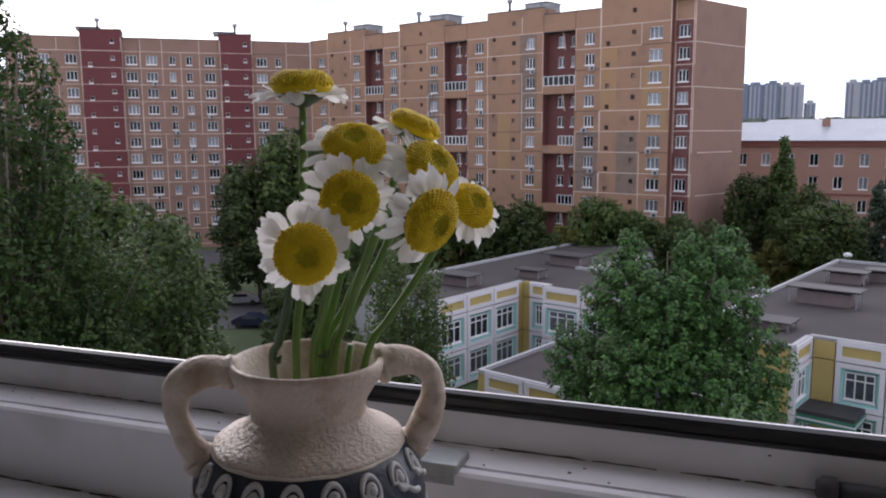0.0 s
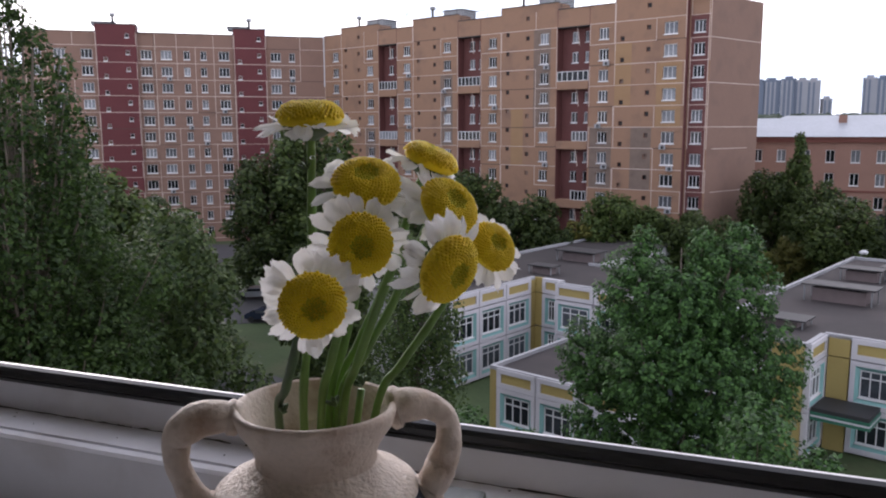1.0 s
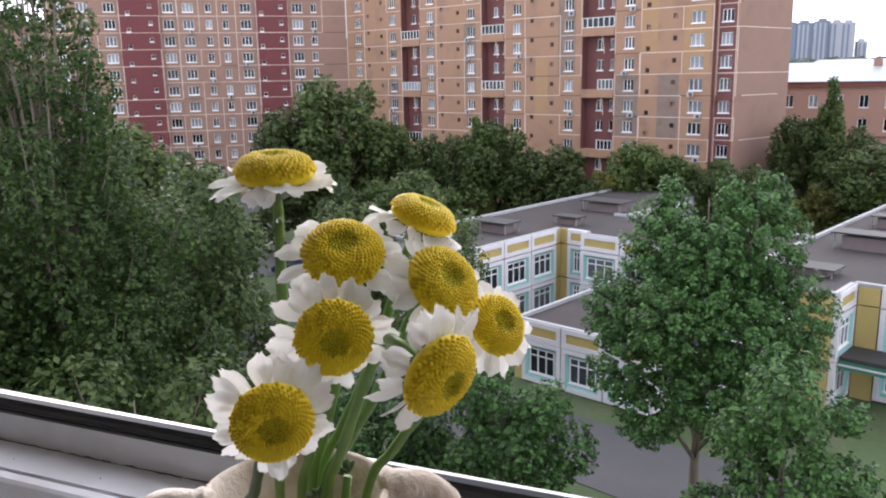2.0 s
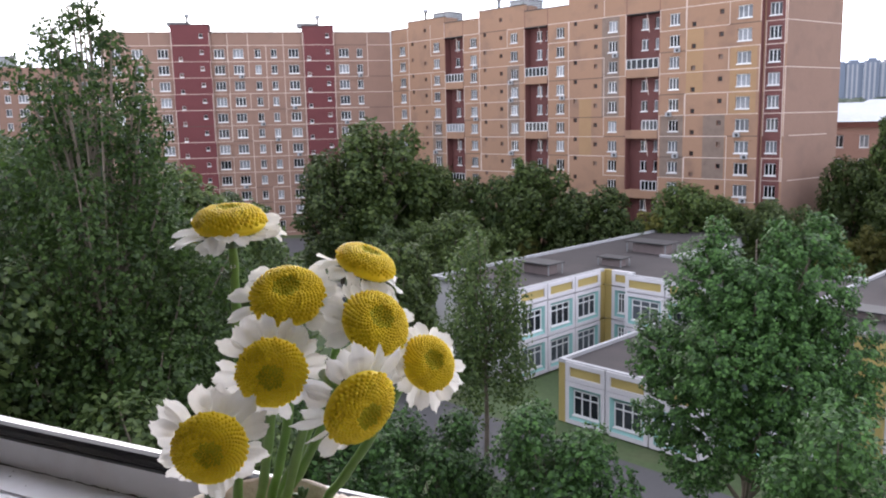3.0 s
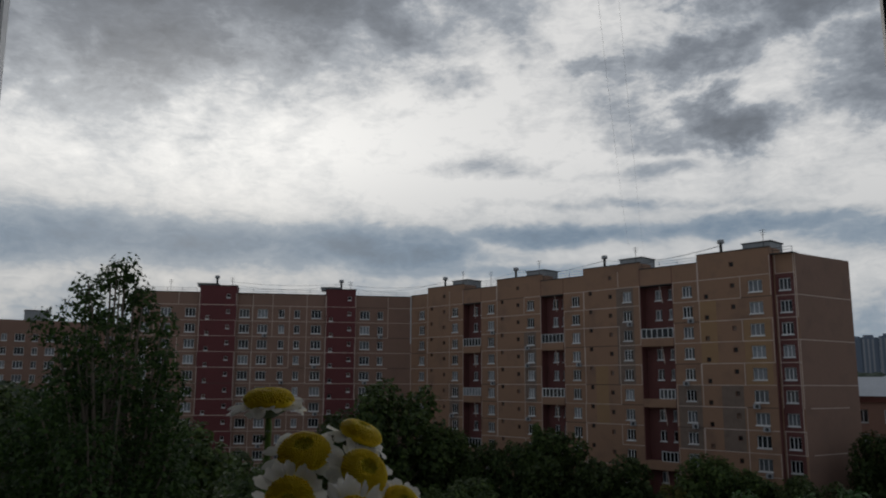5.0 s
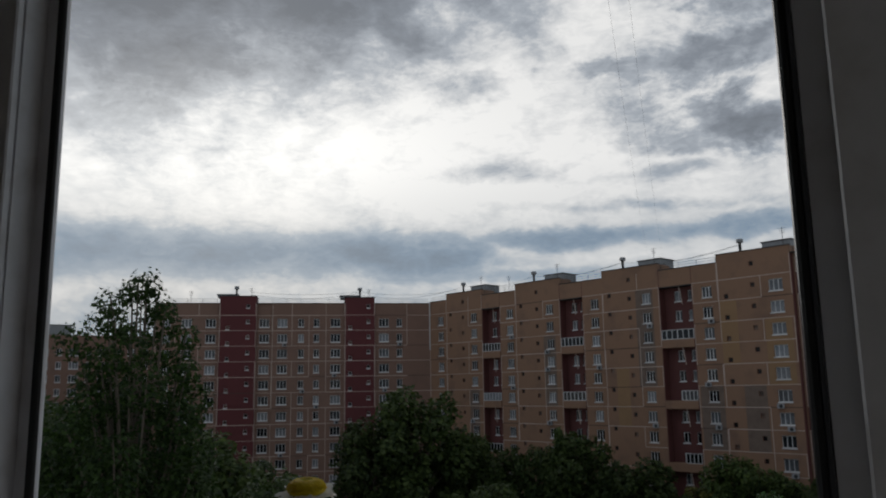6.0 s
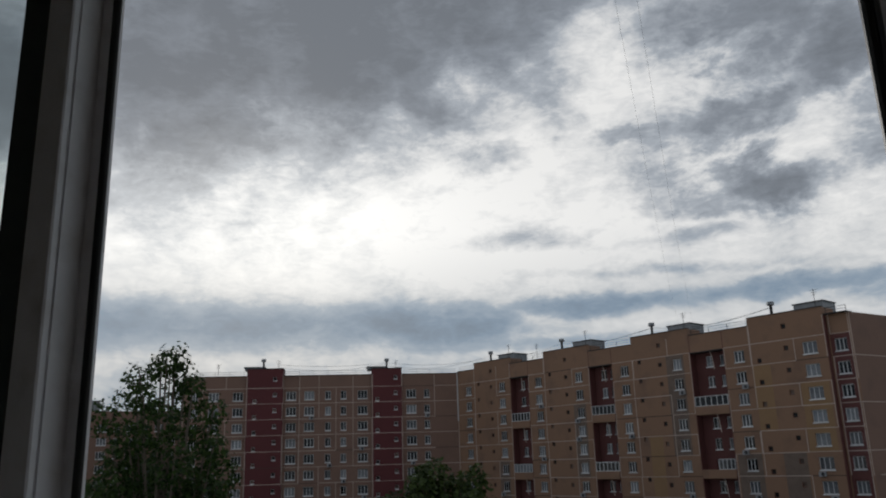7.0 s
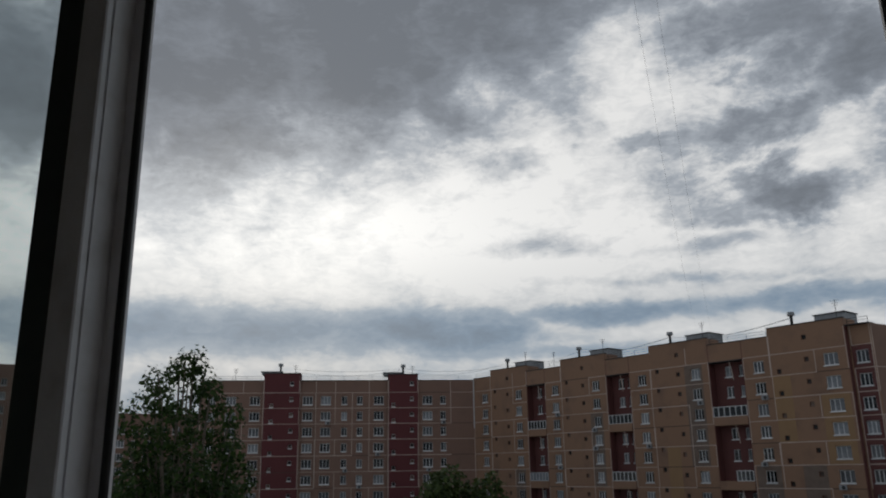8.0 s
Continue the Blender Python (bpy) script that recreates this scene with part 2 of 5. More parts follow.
STEM_DARK = mat("dark_green_leaf", (0.055, 0.1, 0.03), 0.5, 0.3, 0.006)
WATER = mat("water_bead", (0.85, 0.88, 0.88), 0.05, 0.0)
WATER.node_tree.nodes["Principled BSDF"].inputs["Transmission Weight"].default_value = 1.0

PEACH = mat("peach_panel", (0.305, 0.177, 0.112), 0.85, 0.1, 6.0, 0.05, 0.4, stain=((0.195, 0.118, 0.085), 0.75, 3.0))
PINK = mat("pale_pink_panel", (0.24, 0.143, 0.107), 0.85, 0.1, 6.0, 0.06, 0.4, stain=((0.185, 0.115, 0.088), 0.65, 3.0))
MAROON = mat("maroon_panel", (0.12, 0.026, 0.028), 0.75, 0.15, 4.0, 0.1, 0.4)
REDBROWN = mat("red_brown_panel", (0.13, 0.045, 0.04), 0.8, 0.2, 3.0, 0.1, 0.3)
JOINT = mat("pale_joint_mortar", (0.6, 0.48, 0.41), 0.9, 0.25, 1.5, 0.2, 0.2)
TAR = mat("dark_joint_seal", (0.08, 0.05, 0.04), 0.8, 0.2, 1.0)
FRAMEW = mat("white_window_frame", (0.72, 0.72, 0.72), 0.5, 0.1, 1.0, each=0.2)
FAR_PANE = pane_mat("flat_window", (0.012, 0.014, 0.018), (0.42, 0.44, 0.47))
VENT_PANE = pane_mat("stair_window", (0.01, 0.009, 0.009), (0.3, 0.2, 0.15), 0.3)
ROOFING = mat("bitumen_roof", (0.033, 0.027, 0.027), 0.85, 0.3, 5.0, 0.25, 0.3, stain=((0.058, 0.045, 0.043), 0.7, 4.0))
ROOFDARK = mat("dark_sheet_metal", (0.03, 0.029, 0.03), 0.6, 0.2, 1.0)
STEELGREY = mat("grey_steel", (0.25, 0.26, 0.27), 0.5, 0.2, 0.5, metal=0.4)
PARAPET = mat("grey_parapet", (0.34, 0.34, 0.35), 0.7, 0.15, 1.5)
VENTBODY = mat("weathered_vent_wall", (0.16, 0.125, 0.12), 0.85, 0.2, 0.8)
KG_WHITE = mat("white_panel", (0.56, 0.54, 0.56), 0.7, 0.08, 2.0, 0.06, 0.2)
KG_YELLOW = mat("ochre_panel", (0.38, 0.29, 0.10), 0.75, 0.1, 1.5, 0.06, 0.2)
KG_TURQ = mat("turquoise_paint", (0.22, 0.42, 0.40), 0.6, 0.1, 1.0)
KG_GREEN = mat("dark_green_metal", (0.03, 0.14, 0.09), 0.5, 0.15, 1.0)
KG_PANE = pane_mat("school_window", (0.02, 0.026, 0.032), (0.22, 0.25, 0.28))
BRICKRED = mat("old_red_brick", (0.30, 0.17, 0.13), 0.85, 0.12, 3.0, 0.1, 0.3)
CORNICE = mat("brown_cornice", (0.17, 0.06, 0.045), 0.8, 0.1, 2.0)
TINROOF = mat("grey_tin_roof", (0.42, 0.44, 0.47), 0.45, 0.15, 4.0, 0.1, 0.5, metal=0.3)
TOWER_A = mat("blue_grey_tower", (0.16, 0.19, 0.25), 0.7, 0.1, 20.0)
TOWER_B = mat("pale_tower", (0.34, 0.34, 0.37), 0.7, 0.1, 20.0)
GRASS = mat("lawn", (0.055, 0.085, 0.03), 0.9, 0.35, 8.0, 0.3, 0.4, stain=((0.12, 0.1, 0.06), 0.5, 6.0))
ASPHALT = mat("asphalt", (0.075, 0.072, 0.075), 0.9, 0.2, 4.0, 0.15, 0.1)
BARK = mat("grey_brown_bark", (0.13, 0.105, 0.08), 0.9, 0.3, 0.3, 0.3, 0.05, 0.02)
LEAF_A = leaf_mat("maple_leaves", (0.012, 0.034, 0.011), (0.075, 0.17, 0.038), 0.25)
LEAF_B = leaf_mat("birch_leaves", (0.02, 0.041, 0.012), (0.085, 0.125, 0.034), 0.35)
LEAF_C = leaf_mat("far_leaves", (0.024, 0.046, 0.012), (0.10, 0.142, 0.034), 0.35)
LEAF_P = leaf_mat("poplar_leaves", (0.016, 0.04, 0.009), (0.078, 0.14, 0.03), 0.45)
LEAF_Y = leaf_mat("yellowing_leaves", (0.08, 0.09, 0.02), (0.19, 0.18, 0.04))
LEAF_D = leaf_mat("spruce_needles", (0.016, 0.032, 0.018), (0.04, 0.065, 0.035), 0.1)
FARWOOD = mat("far_woods", (0.045, 0.062, 0.04), 0.95, 0.4, 30.0, 0.35, 6.0)
CARPAINTS = [mat("blue_car_paint", (0.018, 0.026, 0.05), 0.25), mat("silver_car_paint", (0.5, 0.52, 0.54), 0.3, metal=0.5), mat("white_car_paint", (0.7, 0.7, 0.7), 0.3), mat("red_car_paint", (0.3, 0.03, 0.03), 0.3)]
TYRE = mat("tyre_rubber", (0.02, 0.02, 0.02), 0.8)
def part(name, bm, material, parent=None, label="", smooth=False):
    """Link a bmesh as one mesh object, under a thing or a part."""
    me = bpy.data.meshes.new(name)
    bm.to_mesh(me)
    bm.free()
    for one in material if isinstance(material, (list, tuple)) else (material,):
        me.materials.append(one)
    if smooth:
        for p in me.polygons:
            p.use_smooth = True
    ob = new(name, me)
    if parent:
        ob.parent = parent
    if label:
        ob["label"] = label
    return ob


def piece(name, me, parent, m=None):
    """One more object on a mesh that is already there."""
    ob = new(name, me)
    ob.parent = parent
    if m is not None:
        ob.matrix_local = m
    return ob


def holder(name, m, label, category, group="", kind=""):
    """An Empty at the base of a thing."""
    ob = new(name)
    ob.matrix_world = m
    return tagged(ob, label, category, group, kind)


def add_box(bm, x0, x1, y0, y1, z0, z1, index=0, m=None):
    vs = [bm.verts.new((x, y, z)) for z in (z0, z1) for y in (y0, y1) for x in (x0, x1)]
    for q in ((0, 2, 3, 1), (4, 5, 7, 6), (0, 1, 5, 4), (2, 6, 7, 3), (0, 4, 6, 2), (1, 3, 7, 5)):
        bm.faces.new([vs[i] for i in q]).material_index = index
    if m is not None:
        bmesh.ops.transform(bm, matrix=m, verts=vs)
    return vs


def box_bm(*a, bevel=0.0):
    bm = bmesh.new()
    add_box(bm, *a)
    if bevel:
        bmesh.ops.bevel(bm, geom=bm.edges[:], offset=bevel, segments=2, affect="EDGES", profile=0.5)
    return bm


def add_tube(bm, path, radii, sides=10, caps=True, index=0):
    """A round bar along a path of points."""
    pts = [Vector(p) for p in path]
    rings = []
    up = Vector((0.31, 0.17, 0.93)).normalized()
    for i, p in enumerate(pts):
        d = (pts[min(i + 1, len(pts) - 1)] - pts[max(i - 1, 0)]).normalized()
        s = d.cross(up)
        if s.length < 0.05:
            s = d.cross(Vector((1, 0, 0)))
        s.normalize()
        n = s.cross(d).normalized()
        r = radii[i] if isinstance(radii, (list, tuple)) else radii
        rings.append([bm.verts.new(p + (s * math.cos(2 * math.pi * k / sides) + n * math.sin(2 * math.pi * k / sides)) * r) for k in range(sides)])
    for a, b in zip(rings, rings[1:]):
        for k in range(sides):
            bm.faces.new((a[k], a[(k + 1) % sides], b[(k + 1) % sides], b[k])).material_index = index
    if caps:
        bm.faces.new(rings[0][::-1]).material_index = index
        bm.faces.new(rings[-1]).material_index = index


def smooth_path(points, steps=8):
    """Catmull-Rom through the points."""
    p = [Vector(q) for q in points]
    p = [2 * p[0] - p[1]] + p + [2 * p[-1] - p[-2]]
    out = []
    for i in range(1, len(p) - 2):
        for k in range(steps):
            t = k / steps
            out.append(0.5 * (2 * p[i] + (p[i + 1] - p[i - 1]) * t + (2 * p[i - 1] - 5 * p[i] + 4 * p[i + 1] - p[i + 2]) * t * t + (3 * p[i] - p[i - 1] - 3 * p[i + 1] + p[i + 2]) * t ** 3))
    out.append(p[-2])
    return out


def lathe(profile, sides=64, wobble=0.0):
    """Turn a profile of (radius, z) round the z axis."""
    bm = bmesh.new()
    rings = []
    for r, z in profile:
        ring = []
        for k in range(sides):
            a = 2 * math.pi * k / sides
            f = 1 + wobble * noise.noise(Vector((math.cos(a) * 3, math.sin(a) * 3, z * 60)))
            ring.append(bm.verts.new((r * f * math.cos(a), r * f * math.sin(a), z)))
        rings.append(ring)
    for a, b in zip(rings, rings[1:]):
        for k in range(sides):
            bm.faces.new((a[k], a[(k + 1) % sides], b[(k + 1) % sides], b[k]))
    return bm
# ---- the room's shell and the window ----
ZG = EYE - 0.109          # top of the frame's outer lip
ZSILL = EYE - 0.187
XL, XR, ZT = -0.584, 0.150, ZG + 1.32   # the open light



def wall_piece(name, x0, x1, y0, y1, z0, z1, m, label):
    ob = part(name, box_bm(x0, x1, y0, y1, z0, z1), m)
    return tagged(ob, label, "wall" if "wall" in name else name.split("_")[0], kind="structure")


ZF, ZC = EYE - 1.02, EYE + 1.62
wall_piece("wall_below_window", -1.55, 0.33, 0.17, 0.62, ZF, ZSILL - 0.032, WALLPAINT, "painted wall under the window sill")
wall_piece("wall_left", -2.6, -1.552, 0.17, 0.62, ZF, ZC, WALLPAINT, "painted outer wall beside the window")
wall_piece("wall_right", 0.332, 1.6, 0.17, 0.62, ZF, ZC, WALLPAINT, "painted outer wall beside the window")
wall_piece("wall_above_window", -1.55, 0.33, 0.17, 0.62, ZT + 0.078, ZC, WALLPAINT, "painted lintel wall above the window")
wall_piece("wall_west", -2.8, -2.602, -2.4, 0.62, ZF, ZC, WALLPAINT, "plain painted side wall")
wall_piece("wall_east", 1.602, 1.8, -2.4, 0.62, ZF, ZC, WALLPAINT, "plain painted side wall")
# unseen back wall, brought close so that its bounce brightens the room
wall_piece("wall_back", -2.8, 1.8, -2.6, -2.402, ZF, ZC, WALLPAINT, "unseen plain back wall, set near to bounce light")
wall_piece("floor", -2.8, 1.8, -2.6, 0.62, ZF - 0.2, ZF - 0.002, PARQUET, "brown wooden room floor")
wall_piece("ceiling", -2.8, 1.8, -2.6, 0.62, ZC + 0.002, ZC + 0.2, CEILPAINT, "white painted room ceiling")
# the storeys below carry the room
own_house = part("wall_of_own_house", box_bm(-14, 12, 0.172, 0.6, 0, ZF - 0.21), WALLPAINT)
tagged(own_house, "plain outer wall below the room", "wall", kind="structure")
sill = part("window_sill", box_bm(-1.548, 0.328, 0.085, 0.3885, ZSILL - 0.03, ZSILL, bevel=0.004), SILL)
tagged(sill, "white laminated window sill below the frame", "window sill", kind="structure")

# distance from the opening's edge, and y outwards
PROFILE = [(0.0002, 0.4348), (0, 0.432), (0.0006, 0.430), (0.0295, 0.427), (0.030, 0.4005), (0.0332, 0.4005), (0.0332, 0.397), (0.0298, 0.397),
           (0.0298, 0.391), (0.0315, 0.389), (0.078, 0.389), (0.078, 0.485), (0.074, 0.485), (0.03, 0.4356)]
SEAL = [(-0.0006, 0.4305), (0.0006, 0.4275), (0.003, 0.4255), (0.006, 0.4248), (0.007, 0.4258), (0.0078, 0.4252), (0.0102, 0.4262), (0.0112, 0.4285)]


def rail(name, profile, place, a, b, m, parent, closed=True, label=""):
    bm = bmesh.new()
    one = [bm.verts.new(place(d, y, a)) for d, y in profile]
    two = [bm.verts.new(place(d, y, b)) for d, y in profile]
    n = len(profile)
    for i in range(n if closed else n - 1):
        bm.faces.new((one[i], one[(i + 1) % n], two[(i + 1) % n], two[i]))
    if closed:
        bm.faces.new(one[::-1])
        bm.faces.new(two)
    bmesh.ops.recalc_face_normals(bm, faces=bm.faces[:])
    return part(name, bm, m, parent, label)


def low(d, y, s):
    return (s, y, ZG - d)


def high(d, y, s):
    return (s, y, ZT + d)


def left(d, y, s):
    return (XL - d * 0.92, y, s)


def right(d, y, s):
    return (XR + d, y, s)


window = holder("window_1", pose(0.1, 0.43, 0, 0, 0, 0.9) @ pose(-0.1, -0.43, 0), "white plastic window frame with black rubber seals, sash open", "window", kind="structure")
rail("bottom_rail", PROFILE, low, -1.50, XR + 0.078, PVC, window)
rail("top_rail", PROFILE, high, -1.50, XR + 0.078, PVC, window)
rail("mullion", PROFILE, left, ZG - 0.0005, ZT + 0.0005, PVC, window)
rail("jamb", PROFILE, right, ZG - 0.0005, ZT + 0.0005, PVC, window)
closed_seal = SEAL + [(0.0112, 0.4305)]
rail("bottom_seal", closed_seal, low, XL - 0.012, XR + 0.012, RUBBER, window, label="black rubber seal")
rail("top_seal", closed_seal, high, XL - 0.012, XR + 0.012, RUBBER, window, label="black rubber seal")
rail("mullion_seal", closed_seal, left, ZG, ZT, RUBBER, window, label="black rubber seal")
rail("jamb_seal", closed_seal, right, ZG, ZT, RUBBER, window, label="black rubber seal")
# the fixed light next to the mullion
part("glazing_seal", box_bm(XL - 0.078, XL - 0.0625, 0.3905, 0.43, ZG + 0.001, ZT - 0.001), RUBBER, window, "black glazing seal")
part("glazing_bead", box_bm(XL - 0.128, XL - 0.0782, 0.3925, 0.43, ZG + 0.001, ZT - 0.001, bevel=0.002), mat("dark_green_bead", (0.02, 0.035, 0.032), 0.35, 0.2, 0.05), window, "dark bead")
part("far_jamb", box_bm(-1.548, -1.47, 0.389, 0.485, ZG + 0.0005, ZT - 0.0005, bevel=0.003), PVC, window)
GLASS = bpy.data.materials.new("tinted_window_pane")
GLASS.use_nodes = True
_g = GLASS.node_tree.nodes["Principled BSDF"]
_g.inputs["Base Color"].default_value = (0.62, 0.68, 0.68, 1)
_g.inputs["Transmission Weight"].default_value = 1.0
_g.inputs["Roughness"].default_value = 0.0
_g.inputs["IOR"].default_value = 1.3
pane = part("pane", box_bm(-1.469, XL - 0.1282, 0.402, 0.406, ZG + 0.001, ZT - 0.001), GLASS, window, "grey-tinted glass")
pane.visible_shadow = False
# plaster returns round the frame
for nm, x0, x1 in (("reveal_right", XR + 0.080, XR + 0.180), ("reveal_left", -1.60, -1.5485)):
    tagged(part(nm, box_bm(x0, x1, 0.30 if "right" in nm else 0.172, 0.60, ZSILL + 0.001, ZT + 0.078), WALLPAINT), "plastered window reveal", "reveal", kind="structure")


def grime_line(name, x0, x1, y, z, r, seed):
    """A broken line of dirt in a seam of the frame."""
    rnd = random.Random(seed)
    bm = bmesh.new()
    x = x0
    while x < x1:
        step = rnd.uniform(0.01, 0.05)
        pts = [(x + step * k / 5, y + rnd.uniform(-0.0005, 0.0005), z + rnd.uniform(-0.0003, 0.0004)) for k in range(6)]
        add_tube(bm, pts, [r * rnd.uniform(0.3, 1.1) for _ in pts], 5)
        x += step + (rnd.uniform(0, 0.012) if rnd.random() < 0.4 else 0)
    return part(name, bm, GRIME, window, "dark dirt line")


grime_line("crease_dirt", XL, XR, 0.4268, ZG - 0.0296, 0.0009, 3)
grime_line("groove_dirt", XL, XR, 0.3988, ZG - 0.0330, 0.0007, 5)
grime_line("sill_gap", -1.4, XR + 0.07, 0.3882, ZSILL + 0.0002, 0.0007, 8)
rnd = random.Random(21)
bm = bmesh.new()
for _ in range(46):
    x, on = rnd.uniform(-0.6, 0.14), rnd.random()
    c = (x, 0.4285, ZG - rnd.uniform(0.014, 0.028)) if on < 0.4 else (x, rnd.uniform(0.403, 0.426), ZG - 0.0298)
    bmesh.ops.create_icosphere(bm, subdivisions=1, radius=rnd.uniform(0.0004, 0.0010), matrix=Matrix.Translation(c) @ Matrix.Diagonal((1.3, 1, 0.6, 1)))
specks = part("dirt_specks", bm, GRIME, window, "specks of dirt")
specks["kind"] = "stuff"

latch = holder("latch_striker", pose(-0.119, 0.397, ZG - 0.03, 0, 0, 0.9), "grey cast-metal latch striker on the window frame", "latch")
part("block", box_bm(-0.017, 0.0165, -0.0115, 0.011, -0.0085, 0.0045, bevel=0.0018), ZINC, latch)
part("lug", box_bm(-0.030, -0.0172, -0.008, 0.010, -0.0010, 0.0035, bevel=0.001), ZINC, latch)
hinge = holder("frame_hinge", pose(0.075, 0.416, ZG - 0.0245), "dark metal hinge pin on the bottom rail", "hinge")
bm = bmesh.new()
add_tube(bm, [(0.004, 0, 0), (0.02, 0.0005, 0), (0.052, 0.001, 0)], 0.0052, 12)
part("barrel", bm, ROOFDARK, hinge, smooth=True)
bm = bmesh.new()
add_tube(bm, [(-0.006, 0, 0.001), (-0.003, 0, 0.001), (0.003, 0, 0.001), (0.0035, 0, 0.001)], [0.004, 0.0062, 0.0062, 0.004], 12)
part("knob", bm, ROOFDARK, hinge, smooth=True)
# ---- the vase and its flowers ----
VX, VY = -0.149, 0.318
RIGHT = Vector((0.891, 0.454, 0))      # across the line of sight
NEAR = Vector((0.454, -0.891, 0))      # from the vase to the room
RIMZ = 0.123
vase = holder("flower_vase", pose(VX, VY, ZSILL, 0, 0, 32) @ Matrix.Diagonal((0.935, 0.935, 1, 1)), "cream ceramic two-handled vase with navy scroll band, on the sill", "vase")
BODY = [(0.0, 0.001), (0.030, 0.0), (0.0345, 0.002), (0.037, 0.008), (0.0455, 0.022), (0.0530, 0.038), (0.0556, 0.050), (0.0558, 0.060), (0.0537, 0.0715), (0.0497, 0.0790), (0.0450, 0.0855)]
part("body", lathe(BODY, 72, 0.012), SMOOTHCLAY, vase, "smooth cream glaze", True)
part("shoulder", lathe([(0.0450, 0.0855), (0.0459, 0.0864), (0.0448, 0.0880), (0.0395, 0.0900), (0.0340, 0.0930), (0.0300, 0.0958), (0.0276, 0.0990)], 72, 0.03), ROUGHCLAY, vase, "pitted rough cream clay", True)
part("neck", lathe([(0.0276, 0.0990), (0.0275, 0.1020), (0.0288, 0.1060), (0.0318, 0.1110), (0.0348, 0.1150), (0.0362, 0.1190), (0.0368, 0.1215), (0.0364, 0.1236), (0.0350, 0.1243), (0.0338, 0.1232), (0.0325, 0.119),
                   (0.0298, 0.112), (0.0262, 0.104), (0.0252, 0.099), (0.027, 0.093), (0.037, 0.082), (0.048, 0.060), (0.044, 0.030), (0.030, 0.006), (0.0, 0.005)], 72, 0.016), CERAMIC, vase, "cream ceramic neck and rim", True)


def body_radius(z):
    for (r0, z0), (r1, z1) in zip(BODY[1:], BODY[2:]):
        if z0 <= z <= z1:
            return r0 + (r1 - r0) * (z - z0) / (z1 - z0)
    return 0.05


BAND0, BAND1 = 0.0575, 0.0848
part("band", lathe([(body_radius(BAND0) - 0.0005, BAND0)] + [(body_radius(BAND0 + (BAND1 - BAND0) * k / 8) + 0.0006, BAND0 + (BAND1 - BAND0) * k / 8) for k in range(9)] + [(body_radius(BAND1) - 0.0005, BAND1 + 0.0003)], 72), NAVY, vase, "dark navy band", True)
bm = bmesh.new()
for zz in (BAND0, BAND1 + 0.0006):
    add_tube(bm, [((body_radius(min(zz, 0.0853)) + 0.0002) * math.cos(2 * math.pi * k / 60), (body_radius(min(zz, 0.0853)) + 0.0002) * math.sin(2 * math.pi * k / 60), zz + 0.0004 * math.sin(k * 1.7)) for k in range(61)], 0.0010, 6, False)
part("band_edging", bm, SMOOTHCLAY, vase, smooth=True)

# running scrolls in low relief
COUNT = 18
bm = bmesh.new()
curl = []
for k in range(34):
    a = 0.4 + k / 33 * 2 * math.pi * 1.45
    r = 0.0014 + 0.0044 * (k / 33) ** 0.9
    curl.append((r * math.cos(a) * 1.02, r * math.sin(a) * 1.12))
x_end, z_end = curl[-1]
for k in range(1, 9):
    s = k / 8
    curl.append((x_end + (0.0125 - x_end) * s, z_end + (-0.0088 - z_end) * (s * s * (3 - 2 * s))))
wide = [0.0012 + 0.00035 * math.sin(k * 0.5) for k in range(len(curl))]
mid = (BAND0 + BAND1) / 2 + 0.0060
pts = []
for u, v in curl:
    z = min(max(mid + v, BAND0 + 0.001), BAND1 - 0.001)
    r = body_radius(z) + 0.0009
    pts.append((r * math.cos(u / 0.0556), r * math.sin(u / 0.0556), z))
add_tube(bm, pts, wide, 7)
bmesh.ops.create_icosphere(bm, subdivisions=2, radius=0.0025, matrix=Matrix.Translation(((body_radius(mid) + 0.0006), 0, mid)))
scroll = part("scroll", bm, RELIEF, vase, "pale relief scroll", True)
for k in range(1, COUNT):
    piece("scroll", scroll.data, vase, pose(0, 0, 0, 0, 0, 360.0 * k / COUNT))["label"] = "pale relief scroll"


def handle(side):
    path = smooth_path([(0.0335, 0, 0.1185), (0.042, 0, 0.1205), (0.052, 0, 0.1190), (0.0598, 0, 0.1135), (0.0612, 0, 0.1030), (0.0580, 0, 0.0925), (0.0535, 0, 0.0840), (0.0490, 0, 0.0775)], 6)
    bm = bmesh.new()
    n = len(path)
    radii = [0.0066 + 0.0012 * math.sin(i / n * 9 + side) + (0.0016 if i < 4 or i > n - 6 else 0) for i in range(n)]
    add_tube(bm, [(p.x * side, p.y + 0.0006 * math.sin(i * 0.7), p.z) for i, p in enumerate(path)], radii, 14)
    return part("handle", bm, CERAMIC, vase, "cream handle with brown wear", True)


handle(1), handle(-1)

# flower heads: dome with florets, ray petals, green cup; one petal mesh in a few shapes
DOME = 0.0114


